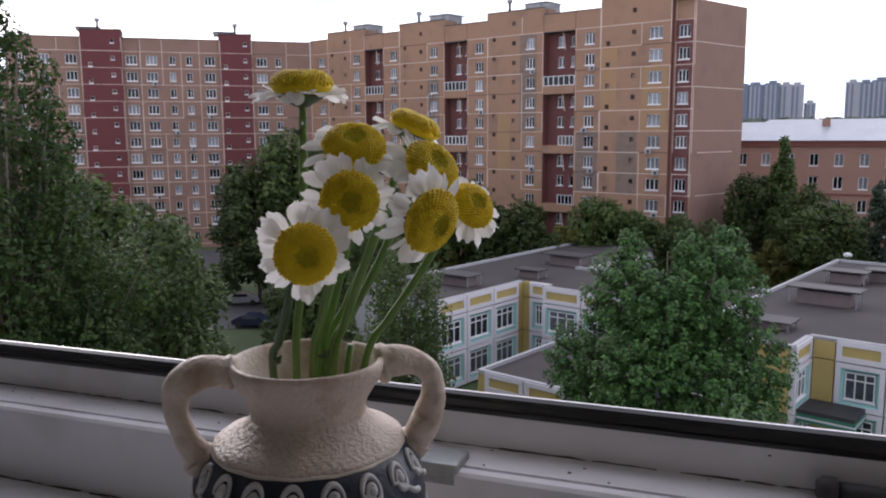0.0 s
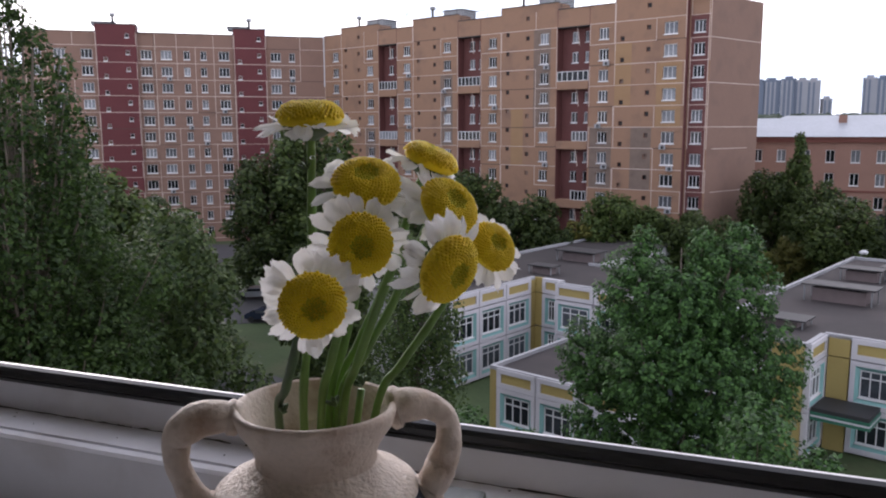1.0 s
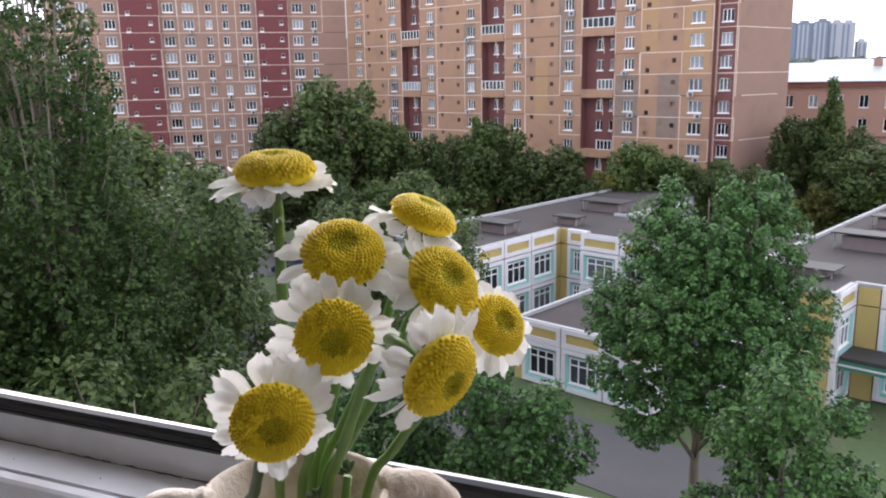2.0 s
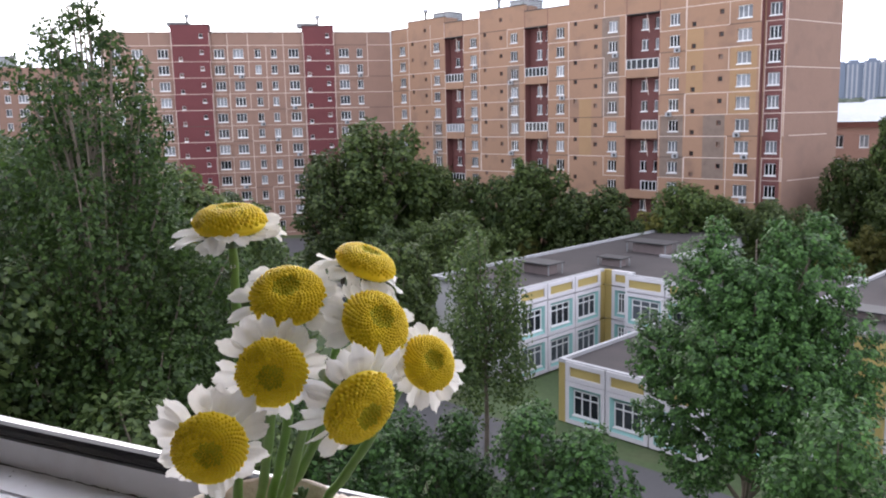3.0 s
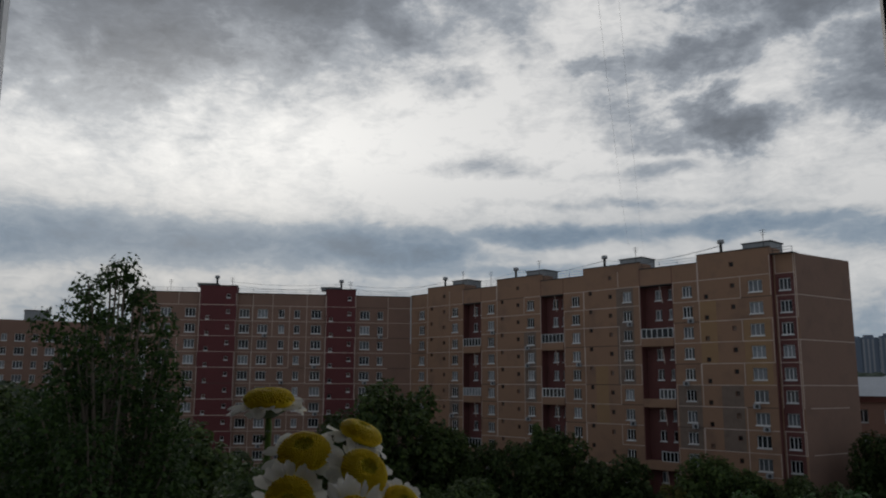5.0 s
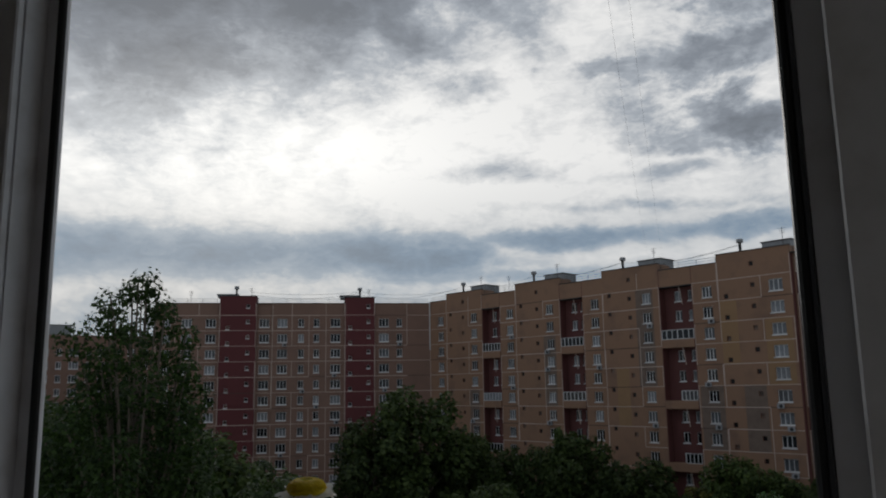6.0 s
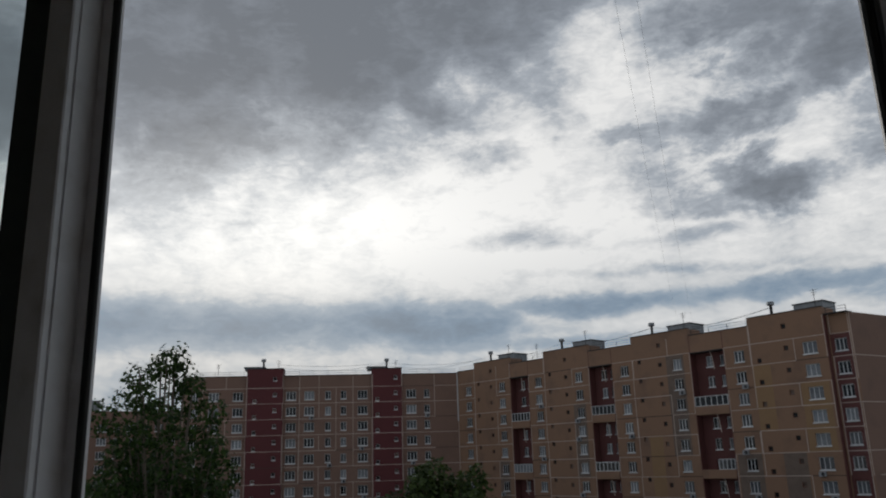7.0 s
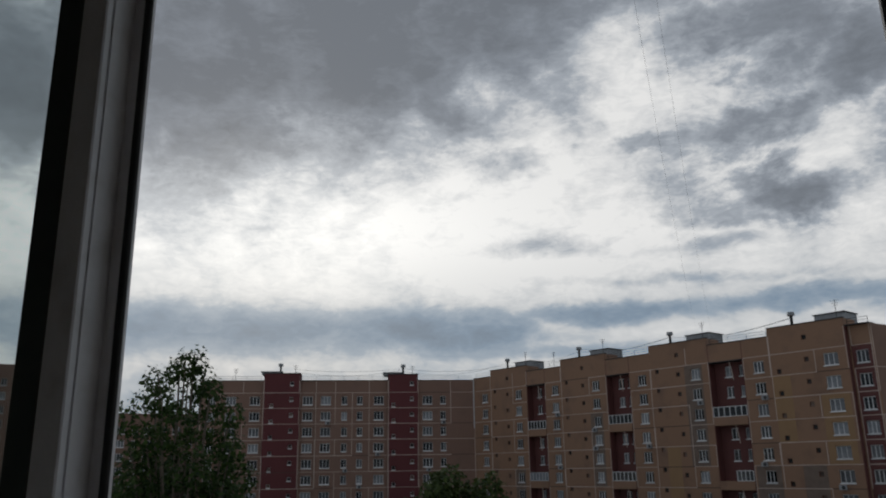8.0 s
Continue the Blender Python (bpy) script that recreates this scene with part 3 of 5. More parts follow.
def petal_mesh(seed):
    rnd = random.Random(seed)
    bm = bmesh.new()
    length, half = rnd.uniform(0.0080, 0.0106), rnd.uniform(0.0025, 0.0037)
    droop, cup, twist = rnd.uniform(-0.0026, 0.0010), rnd.uniform(0.0003, 0.0014), rnd.uniform(-0.0014, 0.0014)
    rows, cols = 9, 7
    grid = []
    for i in range(rows):
        s = i / (rows - 1)
        w = half * (0.42 + 0.58 * min(1, s * 2.1)) * (1 - max(0, s - 0.72) ** 2 * 7.0)
        line = []
        for j in range(cols):
            t = j / (cols - 1) * 2 - 1
            notch = 0.0009 * (s > 0.9) * (0.5 + 0.5 * math.cos(t * 7.5))
            line.append(bm.verts.new((t * w, s * length - notch + (0.0012 * (1 - t * t) if s > 0.9 else 0), droop * s * s - cup * (1 - t * t) * 0.9 + 0.00025 * math.cos(t * 11) + twist * t * s)))
        grid.append(line)
    for a, b in zip(grid, grid[1:]):
        for j in range(cols - 1):
            bm.faces.new((a[j], a[j + 1], b[j + 1], b[j]))
    me = bpy.data.meshes.new("petal")
    bm.to_mesh(me)
    bm.free()
    me.materials.append(PETAL)
    for p in me.polygons:
        p.use_smooth = True
    return me


PETALS = [petal_mesh(40 + k) for k in range(7)]


def disc_mesh(seed):
    """The yellow dome: a cushion set with many small florets in a spiral, flatter in the middle."""
    rnd = random.Random(seed)
    bm = bmesh.new()
    def rise_at(r):
        return 0.0072 * max(0.0, 1 - (r / (DOME * 1.03)) ** 3.4) ** 0.5 - 0.0013 * math.exp(-(r / 0.0034) ** 2)

    rim = [DOME * (k / 12) ** 0.7 for k in range(12, 0, -1)]
    cushion = lathe([(DOME * 0.86, -0.0008), (DOME * 0.98, 0.0006)] + [(r * 0.985, rise_at(r) - 0.0004) for r in rim] + [(0.00001, rise_at(0) - 0.0004)], 28)
    tmp = bpy.data.meshes.new("cushion")
    cushion.to_mesh(tmp)
    cushion.free()
    bm.from_mesh(tmp)
    bpy.data.meshes.remove(tmp)
    count = 420
    for k in range(count):
        q = (k + 0.5) / count
        r = DOME * math.sqrt(q) * 1.01
        a = k * 2.39996
        h = rise_at(r)
        size = (0.00052 if q < 0.12 else 0.00072) * rnd.uniform(0.75, 1.2)
        m = Matrix.Translation((r * math.cos(a), r * math.sin(a), h)) @ Matrix.Diagonal((1, 1, 1.2, 1))
        got = bmesh.ops.create_icosphere(bm, subdivisions=1, radius=size, matrix=m)
        if q < 0.13:
            for v in got["verts"]:
                for f_ in v.link_faces:
                    f_.material_index = 1
    me = bpy.data.meshes.new("disc")
    bm.to_mesh(me)
    bm.free()
    me.materials.append(DISC)
    me.materials.append(DISC_MID)
    for p in me.polygons:
        p.use_smooth = True
    return me


DISCS = [disc_mesh(5), disc_mesh(6)]


def flower(middle, face, scale, rays, seed, foot, label, bend=(), sag=0.0, green=None):
    """One flower on its stem. middle: the dome's middle; face: how far it looks right, up and into the room; foot: where the stem passes the rim; bend: points on the way; sag: how far the petals hang."""
    rnd = random.Random(seed)
    n = (RIGHT * face[0] + Vector((0, 0, 1)) * face[1] + NEAR * face[2]).normalized()
    spot = Vector(middle) + Vector((0, 0, EYE)) - n * 0.005
    m = Matrix.Translation(spot) @ n.to_track_quat("Z", "Y").to_matrix().to_4x4()
    head = holder("flower", m, label, "flower", "flowers in the vase")
    size = Matrix.Scale(scale, 4)
    piece("disc", DISCS[seed % 2], head, size @ pose(0, 0, 0, 0, 0, rnd.uniform(0, 360)))["label"] = "yellow dome of tiny florets"
    for k in range(rays):
        a = 360.0 * (k + rnd.uniform(-0.34, 0.34)) / rays
        low_ = rnd.uniform(-15, 11) - sag
        long_ = rnd.uniform(0.78, 1.12)
        piece("petal", PETALS[rnd.randrange(7)], head, size @ pose(0, 0, rnd.uniform(-0.0014, 0.0004), 0, 0, a) @ pose(0, DOME * 0.80, 0, low_, rnd.uniform(-20, 20), rnd.uniform(-12, 12)) @ Matrix.Diagonal((rnd.uniform(0.85, 1.2), long_, 1, 1)))
    bm = lathe([(0.0, -0.0062), (0.0024, -0.0060), (0.0044, -0.0048), (0.0078, -0.0028), (0.0096, -0.0012), (0.0094, -0.0004), (0.0, -0.0006)], 18, 0.2)
    cup = part("cup", bm, STEM_DARK, head, "green cup under the petals", True)
    cup.matrix_local = size
    inv = m.inverted()
    tip = Vector((0, 0, -0.0055 * scale))
    top, end = m @ (tip + Vector((0, 0, -0.008))), Vector(in_vase(*foot)) + Vector((0, 0, EYE))
    if bend:
        way = [Vector(p) + Vector((0, 0, EYE)) for p in bend]
    else:
        side = Vector((rnd.uniform(-1, 1), rnd.uniform(-1, 1), 0)) * 0.002
        way = [top.lerp(end, 0.35) + side - Vector((0, 0, 0.003)), top.lerp(end, 0.7) + side * 0.6]
    low_end = end + Vector(((VX - end.x) * 0.5, (VY - end.y) * 0.5, -0.07))
    path = smooth_path([tip] + [inv @ p for p in [top] + way + [end, low_end]], 7)
    bm = bmesh.new()
    add_tube(bm, path, [0.0015 + 0.0003 * min(1, i / 12) + 0.0001 * math.sin(i * 1.3) for i in range(len(path))], 9)
    part("stem", bm, green or STEM, head, "ribbed green stem", True)
    return head


def in_vase(r_, n_, z=-0.064):
    p = Vector((VX, VY, 0)) + RIGHT * r_ + NEAR * n_
    return (p.x, p.y, z)


flower((-0.137, 0.300, 0.0584), (0.0, 0.99, 0.08), 1.08, 21, 1, (-0.004, 0.012), "white daisy with yellow dome facing the sky, straight stem", sag=-3)
flower((-0.1134, 0.2992, 0.0334), (0.06, 0.80, 0.58), 1.10, 18, 2, (0.006, 0.004), "white daisy with broad yellow dome tilted upwards", sag=2)
flower((-0.1049, 0.2781, 0.0114), (0.14, -0.02, 0.98), 0.98, 18, 3, (0.003, 0.010), "white daisy with yellow dome facing the room")
flower((-0.1106, 0.255, -0.0058), (0.20, -0.06, 0.97), 0.97, 22, 4, (-0.013, 0.020), "white daisy with dark yellow dome, lowest of the bunch", green=STEM_DARK)
flower((-0.0709, 0.2782, 0.0043), (0.62, -0.30, 0.70), 1.04, 19, 5, (0.012, 0.008), "white daisy on a bent stem, turned aside", [(-0.099, 0.296, 0.006), (-0.109, 0.300, -0.012), (-0.124, 0.308, -0.042)], sag=2)
flower((-0.0695, 0.3197, 0.0085), (0.50, 0.48, 0.70), 0.86, 18, 6, (0.026, 0.004), "white daisy leaning out over the rim")
flower((-0.0819, 0.3061, 0.0248), (0.50, 0.60, 0.62), 1.02, 18, 7, (0.010, 0.004), "white daisy with yellow dome tilted aside", sag=2)
flower((-0.098, 0.3268, 0.0419), (0.40, 0.90, 0.10), 0.96, 16, 8, (0.008, -0.004), "white daisy seen from its side, petals drooping", sag=6)


def leafy_node(name, spot, size, seed, label):
    """A small clump of bud scales and leaflets on a stem."""
    rnd = random.Random(seed)
    bm = bmesh.new()
    for _ in range(9):
        m = Matrix.Rotation(rnd.uniform(0, 6.28), 4, "Z") @ Matrix.Rotation(rnd.uniform(0.2, 1.3), 4, "X") @ Matrix.Translation((0, 0, size * 0.6)) @ Matrix.Diagonal((0.34, 0.16, 0.8, 1))
        bmesh.ops.create_icosphere(bm, subdivisions=2, radius=size, matrix=m)
    ob = part(name, bm, STEM_DARK, None, smooth=True)
    ob.location = Vector(spot) + Vector((0, 0, EYE))
    return tagged(ob, label, "bud")


leafy_node("flower_bud", in_vase(0.0195, 0.006, -0.0545), 0.0036, 2, "dark green closed bud on a cut stem")
leafy_node("stem_leaf", in_vase(0.009, 0.014, -0.060), 0.0034, 5, "small green leaf stub on a stem")
leafy_node("stem_leaf", (-0.1395, 0.3005, 0.036), 0.0026, 6, "small green leaf stub on a stem")
leafy_node("stem_leaf", in_vase(-0.0105, 0.0255, -0.058), 0.003, 9, "small green leaf stub on a stem")
bm = bmesh.new()
add_tube(bm, [in_vase(0.0195, 0.006, -0.056 + 0), in_vase(0.016, 0.006, -0.08), in_vase(0.01, 0.004, -0.13)], 0.0016, 8)
cut = part("cut_stem", bm, STEM, None, smooth=True)
cut.location = (0, 0, EYE)
tagged(cut, "short green cut stem with a bud, in the vase", "stem", "stems in the vase")
bm = bmesh.new()
bmesh.ops.create_icosphere(bm, subdivisions=2, radius=0.0009, matrix=Matrix.Translation((-0.1355, 0.2985, EYE + 0.0405)))
bead = part("water_drop", bm, WATER, None, smooth=True)
tagged(bead, "clear water drop clinging to a green stem", "water drop")
# ---- ground and the city ----
ground = part("ground", box_bm(-4000, 4000, -60, 4500, -2.0, 0.0), GRASS)
tagged(ground, "green lawn and worn earth between the houses", "ground", kind="structure")
for x0, x1, y0, y1, rz, ox, oy in ((-26, 16, -9, 6, 35, -52, 78), (-4, 4, -30, 60, 20, -66, 60), (-60, 70, -3.5, 3.5, -19.5, -18, 44), (-70, 80, -3, 3, -19.1, -20, 102)):
    road = part("road", box_bm(x0, x1, y0, y1, 0.002, 0.05), ASPHALT)
    road.matrix_world = pose(ox, oy, 0, 0, 0, rz)
    tagged(road, "grey asphalt yard drive between lawns", "road", kind="structure")


def holed_wall(x0, x1, z0, z1, y, holes, depth):
    """A wall in the plane y with openings (x0, x1, z0, z1), and the sides of each opening."""
    bm = bmesh.new()
    xs = sorted({x0, x1, *[h[0] for h in holes], *[h[1] for h in holes]})
    zs = sorted({z0, z1, *[h[2] for h in holes], *[h[3] for h in holes]})
    cache = {}

    def vert(x, z, yy=y):
        key = (x, yy, z)
        if key not in cache:
            cache[key] = bm.verts.new(key)
        return cache[key]

    for xa, xb in zip(xs, xs[1:]):
        inside = [h for h in holes if h[0] <= xa and xb <= h[1]]
        for za, zb in zip(zs, zs[1:]):
            if not any(h[2] <= za and zb <= h[3] for h in inside):
                bm.faces.new((vert(xa, za), vert(xb, za), vert(xb, zb), vert(xa, zb)))
    for a, b, c, d in holes:
        o = [vert(a, c), vert(b, c), vert(b, d), vert(a, d)]
        i = [bm.verts.new((v.co.x, y + depth, v.co.z)) for v in o]
        for k in range(4):
            bm.faces.new((o[k], o[(k + 1) % 4], i[(k + 1) % 4], i[k]))
    return bm


def mesh_of(name, bm, *mats):
    me = bpy.data.meshes.new(name)
    bm.to_mesh(me)
    bm.free()
    for m in mats:
        me.materials.append(m)
    return me


WINDOW_KINDS = {}


def window_kind(key, w, h, bars, pane_m, frame_m, sill_out=0.12):
    """The meshes of one size of window: pane, and frame with mullions and sill."""
    f = 0.075 if w > 0.9 else 0.05
    bm = bmesh.new()
    add_box(bm, -w / 2 + 0.01, w / 2 - 0.01, 0.0, 0.03, -h / 2 + 0.01, h / 2 - 0.01)
    pane_me = mesh_of("window", bm, pane_m)
    bm = bmesh.new()
    add_box(bm, -w / 2, -w / 2 + f, -0.05, -0.002, -h / 2, h / 2)
    add_box(bm, w / 2 - f, w / 2, -0.05, -0.002, -h / 2, h / 2)
    add_box(bm, -w / 2 + f, w / 2 - f, -0.05, -0.002, h / 2 - f, h / 2)
    add_box(bm, -w / 2 + f, w / 2 - f, -0.05, -0.002, -h / 2, -h / 2 + f)
    for b in bars:
        add_box(bm, b * w - f * 0.55, b * w + f * 0.55, -0.05, -0.002, -h / 2 + f, h / 2 - f)
    frame_me = mesh_of("frame", bm, frame_m)
    sill_me = None
    if sill_out:
        bm = bmesh.new()
        add_box(bm, -w / 2 - 0.05, w / 2 + 0.05, -0.18 - sill_out, 0.0, -h / 2 - 0.14, -h / 2 - 0.005)
        sill_me = mesh_of("sill", bm, frame_m)
    WINDOW_KINDS[key] = (pane_me, frame_me, sill_me, w, h)


window_kind("wide", 1.85, 1.5, (-0.17, 0.17), FAR_PANE, FRAMEW)
window_kind("mid", 1.5, 1.5, (-0.14, 0.18), FAR_PANE, FRAMEW)
window_kind("slim", 1.05, 1.45, (0.08,), FAR_PANE, FRAMEW)
window_kind("vent", 0.62, 0.62, (), VENT_PANE, REDBROWN, 0.0)
window_kind("notch", 0.66, 0.66, (), VENT_PANE, FRAMEW, 0.03)
window_kind("loggia", 4.4, 1.35, (-0.34, -0.17, 0.0, 0.17, 0.34), FAR_PANE, FRAMEW, 0.0)
window_kind("loggia_half", 2.4, 1.35, (-0.25, 0.0, 0.25), FAR_PANE, FRAMEW, 0.0)
window_kind("oldwin", 1.3, 1.9, (0.0,), FAR_PANE, FRAMEW)


def put_window(key, x, z, y, parent, depth=0.2):
    pane_me, frame_me, sill_me, w, h = WINDOW_KINDS[key]
    win = piece("window", pane_me, parent, pose(x, y + depth, z))
    piece("frame", frame_me, win)
    if sill_me:
        piece("sill", sill_me, win)
    return win


def hole_of(key, x, z):
    w, h = WINDOW_KINDS[key][3:]
    return (x - w / 2, x + w / 2, z - h / 2, z + h / 2)


FLOOR, TOPROW = 2.8, EYE + 12.7
LOWROOF, HIGHROOF = EYE + 16.5, EYE + 17.55


def rows_of(start=0, count=12, shift=0.0):
    return [TOPROW + shift - FLOOR * k for k in range(start, count)]


def stretch(house, x0, x1, y, top, columns, m, depth=0.2, name="wall"):
    """One stretch of facade: columns are (kind, x, rows)."""
    holes = [hole_of(k, x, z) for k, x, zs in columns for z in zs]
    part(name, holed_wall(x0, x1, 0, top, y, holes, depth), m, house)
    for k, x, zs in columns:
        for z in zs:
            put_window(k, x, z, y, house, depth)


def joints(house, spans, y, seed, chance=0.85, top=LOWROOF):
    """Light mortar lines between the panels, here and there missing."""
    rnd = random.Random(seed)
    bm, dark = bmesh.new(), bmesh.new()
    for x0, x1, yy, cuts in spans:
        for k in range(0, 13):
            z = TOPROW + 1.38 - FLOOR * k
            pts = [x0, *cuts, x1]
            for a, b in zip(pts, pts[1:]):
                r = rnd.random()
                if r < chance:
                    add_box(bm, a, b, yy - 0.012, yy + 0.01, z - 0.045 * rnd.uniform(0.5, 1.3), z + 0.045)
                elif r < chance + 0.1:
                    add_box(dark, a, b, yy - 0.012, yy + 0.01, z - 0.05, z + 0.05)
        for c in (x0 + 0.06, *cuts, x1 - 0.06):
            for k in range(-1, 12):
                if rnd.random() < chance * 0.8:
                    z = TOPROW - 1.42 - FLOOR * k
                    add_box(bm, c - 0.045, c + 0.045, yy - 0.012, yy + 0.01, max(z, 0.1), min(z + FLOOR, top))
    part("panel_joints", bm, JOINT, house, "pale mortar lines between panels")["kind"] = "stuff"
    part("dark_joints", dark, TAR, house, "dark sealed joints")["kind"] = "stuff"


def returns(house, edges, m):
    """Short walls between stretches that stand at different depths: x, y0, y1, top."""
    for x, y0, y1, top in edges:
        part("wall_return", box_bm(x - 0.05, x + 0.05, min(y0, y1) + 0.004, max(y0, y1), 0, top - 0.01), m, house)


def roof_box(house, x0, x1, y0, y1, z0, z1, m=ROOFDARK, name="machine_room"):
    """A plant room on the roof with an overhanging lid."""
    box_ = part(name, box_bm(x0, x1, y0, y1, z0, z1), STEELGREY, house)
    part("lid", box_bm(x0 - 0.14, x1 + 0.14, y0 - 0.14, y1 + 0.14, z1, z1 + 0.14), m, box_)


def vent_pipe(house, x, y, z, h=2.0):
    bm = bmesh.new()
    add_tube(bm, [(x, y, z), (x, y, z + h)], 0.2, 8)
    pipe = part("vent_pipe", bm, ROOFDARK, house, "dark roof vent pipe")
    bm = bmesh.new()
    add_tube(bm, [(x, y, z + h), (x, y, z + h + 0.1), (x, y, z + h + 0.55)], [0.25, 0.5, 0.45], 8)
    part("cap", bm, STEELGREY, pipe)


def roof_rail(house, x0, x1, y, z, step=2.4):
    bm = bmesh.new()
    n = int((x1 - x0) / step)
    for k in range(n + 1):
        x = x0 + (x1 - x0) * k / n
        add_tube(bm, [(x, y, z), (x, y, z + 0.75)], 0.035, 4)
    for dz in (0.4, 0.75):
        add_tube(bm, [(x0, y, z + dz), (x1, y, z + dz)], 0.03, 4)
    part("roof_rail", bm, ROOFDARK, house, "thin metal roof railing")


def antenna(house, x, y, z, h):
    bm = bmesh.new()
    add_tube(bm, [(x, y, z), (x, y, z + h)], 0.04, 5)
    for k in range(3):
        add_tube(bm, [(x - 0.5 + 0.1 * k, y, z + h - 0.15 - 0.3 * k), (x + 0.5 - 0.1 * k, y, z + h - 0.15 - 0.3 * k)], 0.025, 4)
    part("antenna", bm, ROOFDARK, house)


# the long wing
wing = holder("apartment_block", pose(-6.5, 107.5, 0, 0, 0, -19.1), "peach panel apartment block with red-brown loggias, twelve storeys", "apartment block")
MODULES = [(-68.3, -67.2, -63.9, -61.1, -59.0, -54.6, -52.3, -50.9), (-50.9, -49.7, -46.2, -43.5, -41.3, -36.7, -34.4, -32.8), (-32.8, -31.6, -28.0, -25.1, -22.9, -17.6, -15.4, -13.7)]
stretch(wing, -73.0, -68.3, 0, LOWROOF, [("mid", -69.9, rows_of())], PEACH)
spans = [(-73.0, -68.3, 0, ())]
R = 1.3
rnd = random.Random(31)
for s, a, b, c, rl, rr, d, nxt in MODULES:
    stretch(wing, s, rl, 0, HIGHROOF, [("vent", a, rows_of(0, 12, 1.0)), ("vent", b, rows_of(-1, 12, 0.25)), ("mid", c, rows_of())], PEACH)
    wide = rr - rl
    stretch(wing, rl, rr, R, LOWROOF, [("slim", rl + wide * 0.42, rows_of()), ("slim", rl + wide * 0.82, rows_of())], REDBROWN, name="loggia_wall")
    stretch(wing, rr, nxt, 0, LOWROOF, [("mid", d, rows_of())], PEACH)
    returns(wing, [(rl + 0.05, 0, R, LOWROOF), (rr - 0.05, 0, R, LOWROOF)], REDBROWN)
    spans += [(s, rl, 0, ((b + c) / 2,)), (rr, nxt, 0, ())]
    part("loggia_top", box_bm(rl + 0.1, rr - 0.1, 0.0, R, TOPROW + 1.35, LOWROOF - 0.02), PEACH, wing)
    part("loggia_shade", box_bm(rl + 0.1, rr - 0.1, -0.25, R, TOPROW + 1.22, TOPROW + 1.34), ROOFDARK, wing)
    for k in (2, 5, 8, 11):
        z = TOPROW - FLOOR * k
        balcony = part("balcony", box_bm(rl + 0.1, rr - 0.1, -0.12, R - 0.01, z - 1.7, z - 0.55), PEACH, wing, "peach balcony front")
        whole = rnd.random() < 0.6
        zz = z + 0.13
        if whole:
            win = put_window("loggia", (rl + rr) / 2, zz, -0.02, wing, 0.0)
            win.scale = ((wide - 0.2) / 4.4, 1, 1)
        else:
            put_window("loggia_half", rr - 1.35, zz, -0.02, wing, 0.0)
    for k in range(12):
        if k % 3 == 0:
            bm = bmesh.new()
            z = TOPROW - FLOOR * k
            add_tube(bm, [(rl + wide * 0.60, 0.1, z + 1.2), (rl + wide * 0.64, 0.1, z + 0.3), (rl + wide * 0.68, 0.1, z - 1.3)], 0.055, 6)
            part("drain_pipe", bm, JOINT, wing, "pale pipe")
stretch(wing, -13.7, -3.6, 0, HIGHROOF, [("vent", -12.6, rows_of(0, 12, -0.9)), ("vent", -8.8, rows_of(-1, 12, 0.3)), ("wide", -5.7, rows_of())], PEACH)
stretch(wing, -3.6, -3.3, 0.7, LOWROOF, [], PEACH)
stretch(wing, -3.3, -0.9, 0.66, TOPROW + 1.4, [("mid", -2.12, rows_of())], REDBROWN, name="red_strip")
part("strip_top", holed_wall(-3.3, -0.9, TOPROW + 1.4, LOWROOF, 0.66, [], 0.1), PEACH, wing)
part("corner_wall", holed_wall(-0.9, -0.62, 0, LOWROOF, 0.66, [], 0.1), PEACH, wing)
returns(wing, [(-3.55, 0, 0.7, LOWROOF)], REDBROWN)
spans += [(-13.7, -3.6, 0, (-7.7,)), (-3.3, -0.62, 0.66, (-0.9,))]
joints(wing, spans, 0, 4)
bm = bmesh.new()
v = [bm.verts.new(p) for p in ((-0.62, 0.66, 0), (1.34, 12.8, 0), (1.34, 12.8, LOWROOF), (-0.62, 0.66, LOWROOF))]
bm.faces.new(v)
v2 = [bm.verts.new(p) for p in ((-73, 13.2, 0), (-73, 13.2, LOWROOF))]
bm.faces.new((v[1], v2[0], v2[1], v[2]))
part("end_wall", bm, PINK, wing, "blank pale pink end wall")
bm = bmesh.new()
for k in (1, 3, 5, 6, 8, 10):
    z = TOPROW + 1.38 - FLOOR * k
    t0, t1 = (0.0, 1.0) if k % 2 else (0.1, 0.8)
    add_box(bm, 12.2 * t0, 12.2 * t1, -0.03, 0.01, z - 0.05, z + 0.05, 0, Matrix.Translation((-0.62, 0.66, 0)) @ Matrix.Rotation(math.atan2(12.14, 1.96), 4, "Z"))
part("end_joints", bm, JOINT, wing, "pale mortar lines on the end wall")["kind"] = "stuff"
bm = bmesh.new()
add_box(bm, -73, -0.66, 1.35, 12.9, LOWROOF - 0.6, LOWROOF - 0.3)
part("roof", bm, ROOFING, wing)
for s, rl in [(m_[0], m_[4]) for m_ in MODULES] + [(-13.7, -3.6)]:
    part("raised_roof", box_bm(s, rl, 0.012, 3.2, LOWROOF - 0.25, HIGHROOF - 0.02), PEACH, wing)
    part("coping", box_bm(s - 0.08, rl + 0.08, -0.1, 0.35, HIGHROOF, HIGHROOF + 0.1), ROOFDARK, wing)
    roof_box(wing, rl - 4.2, rl - 0.4, 1.5, 5.0, HIGHROOF - 0.2, HIGHROOF + 0.95)
    vent_pipe(wing, s + 2.6, 2.0, HIGHROOF, 1.5)
    antenna(wing, rl - 1.2, 1.2, HIGHROOF, 2.6)
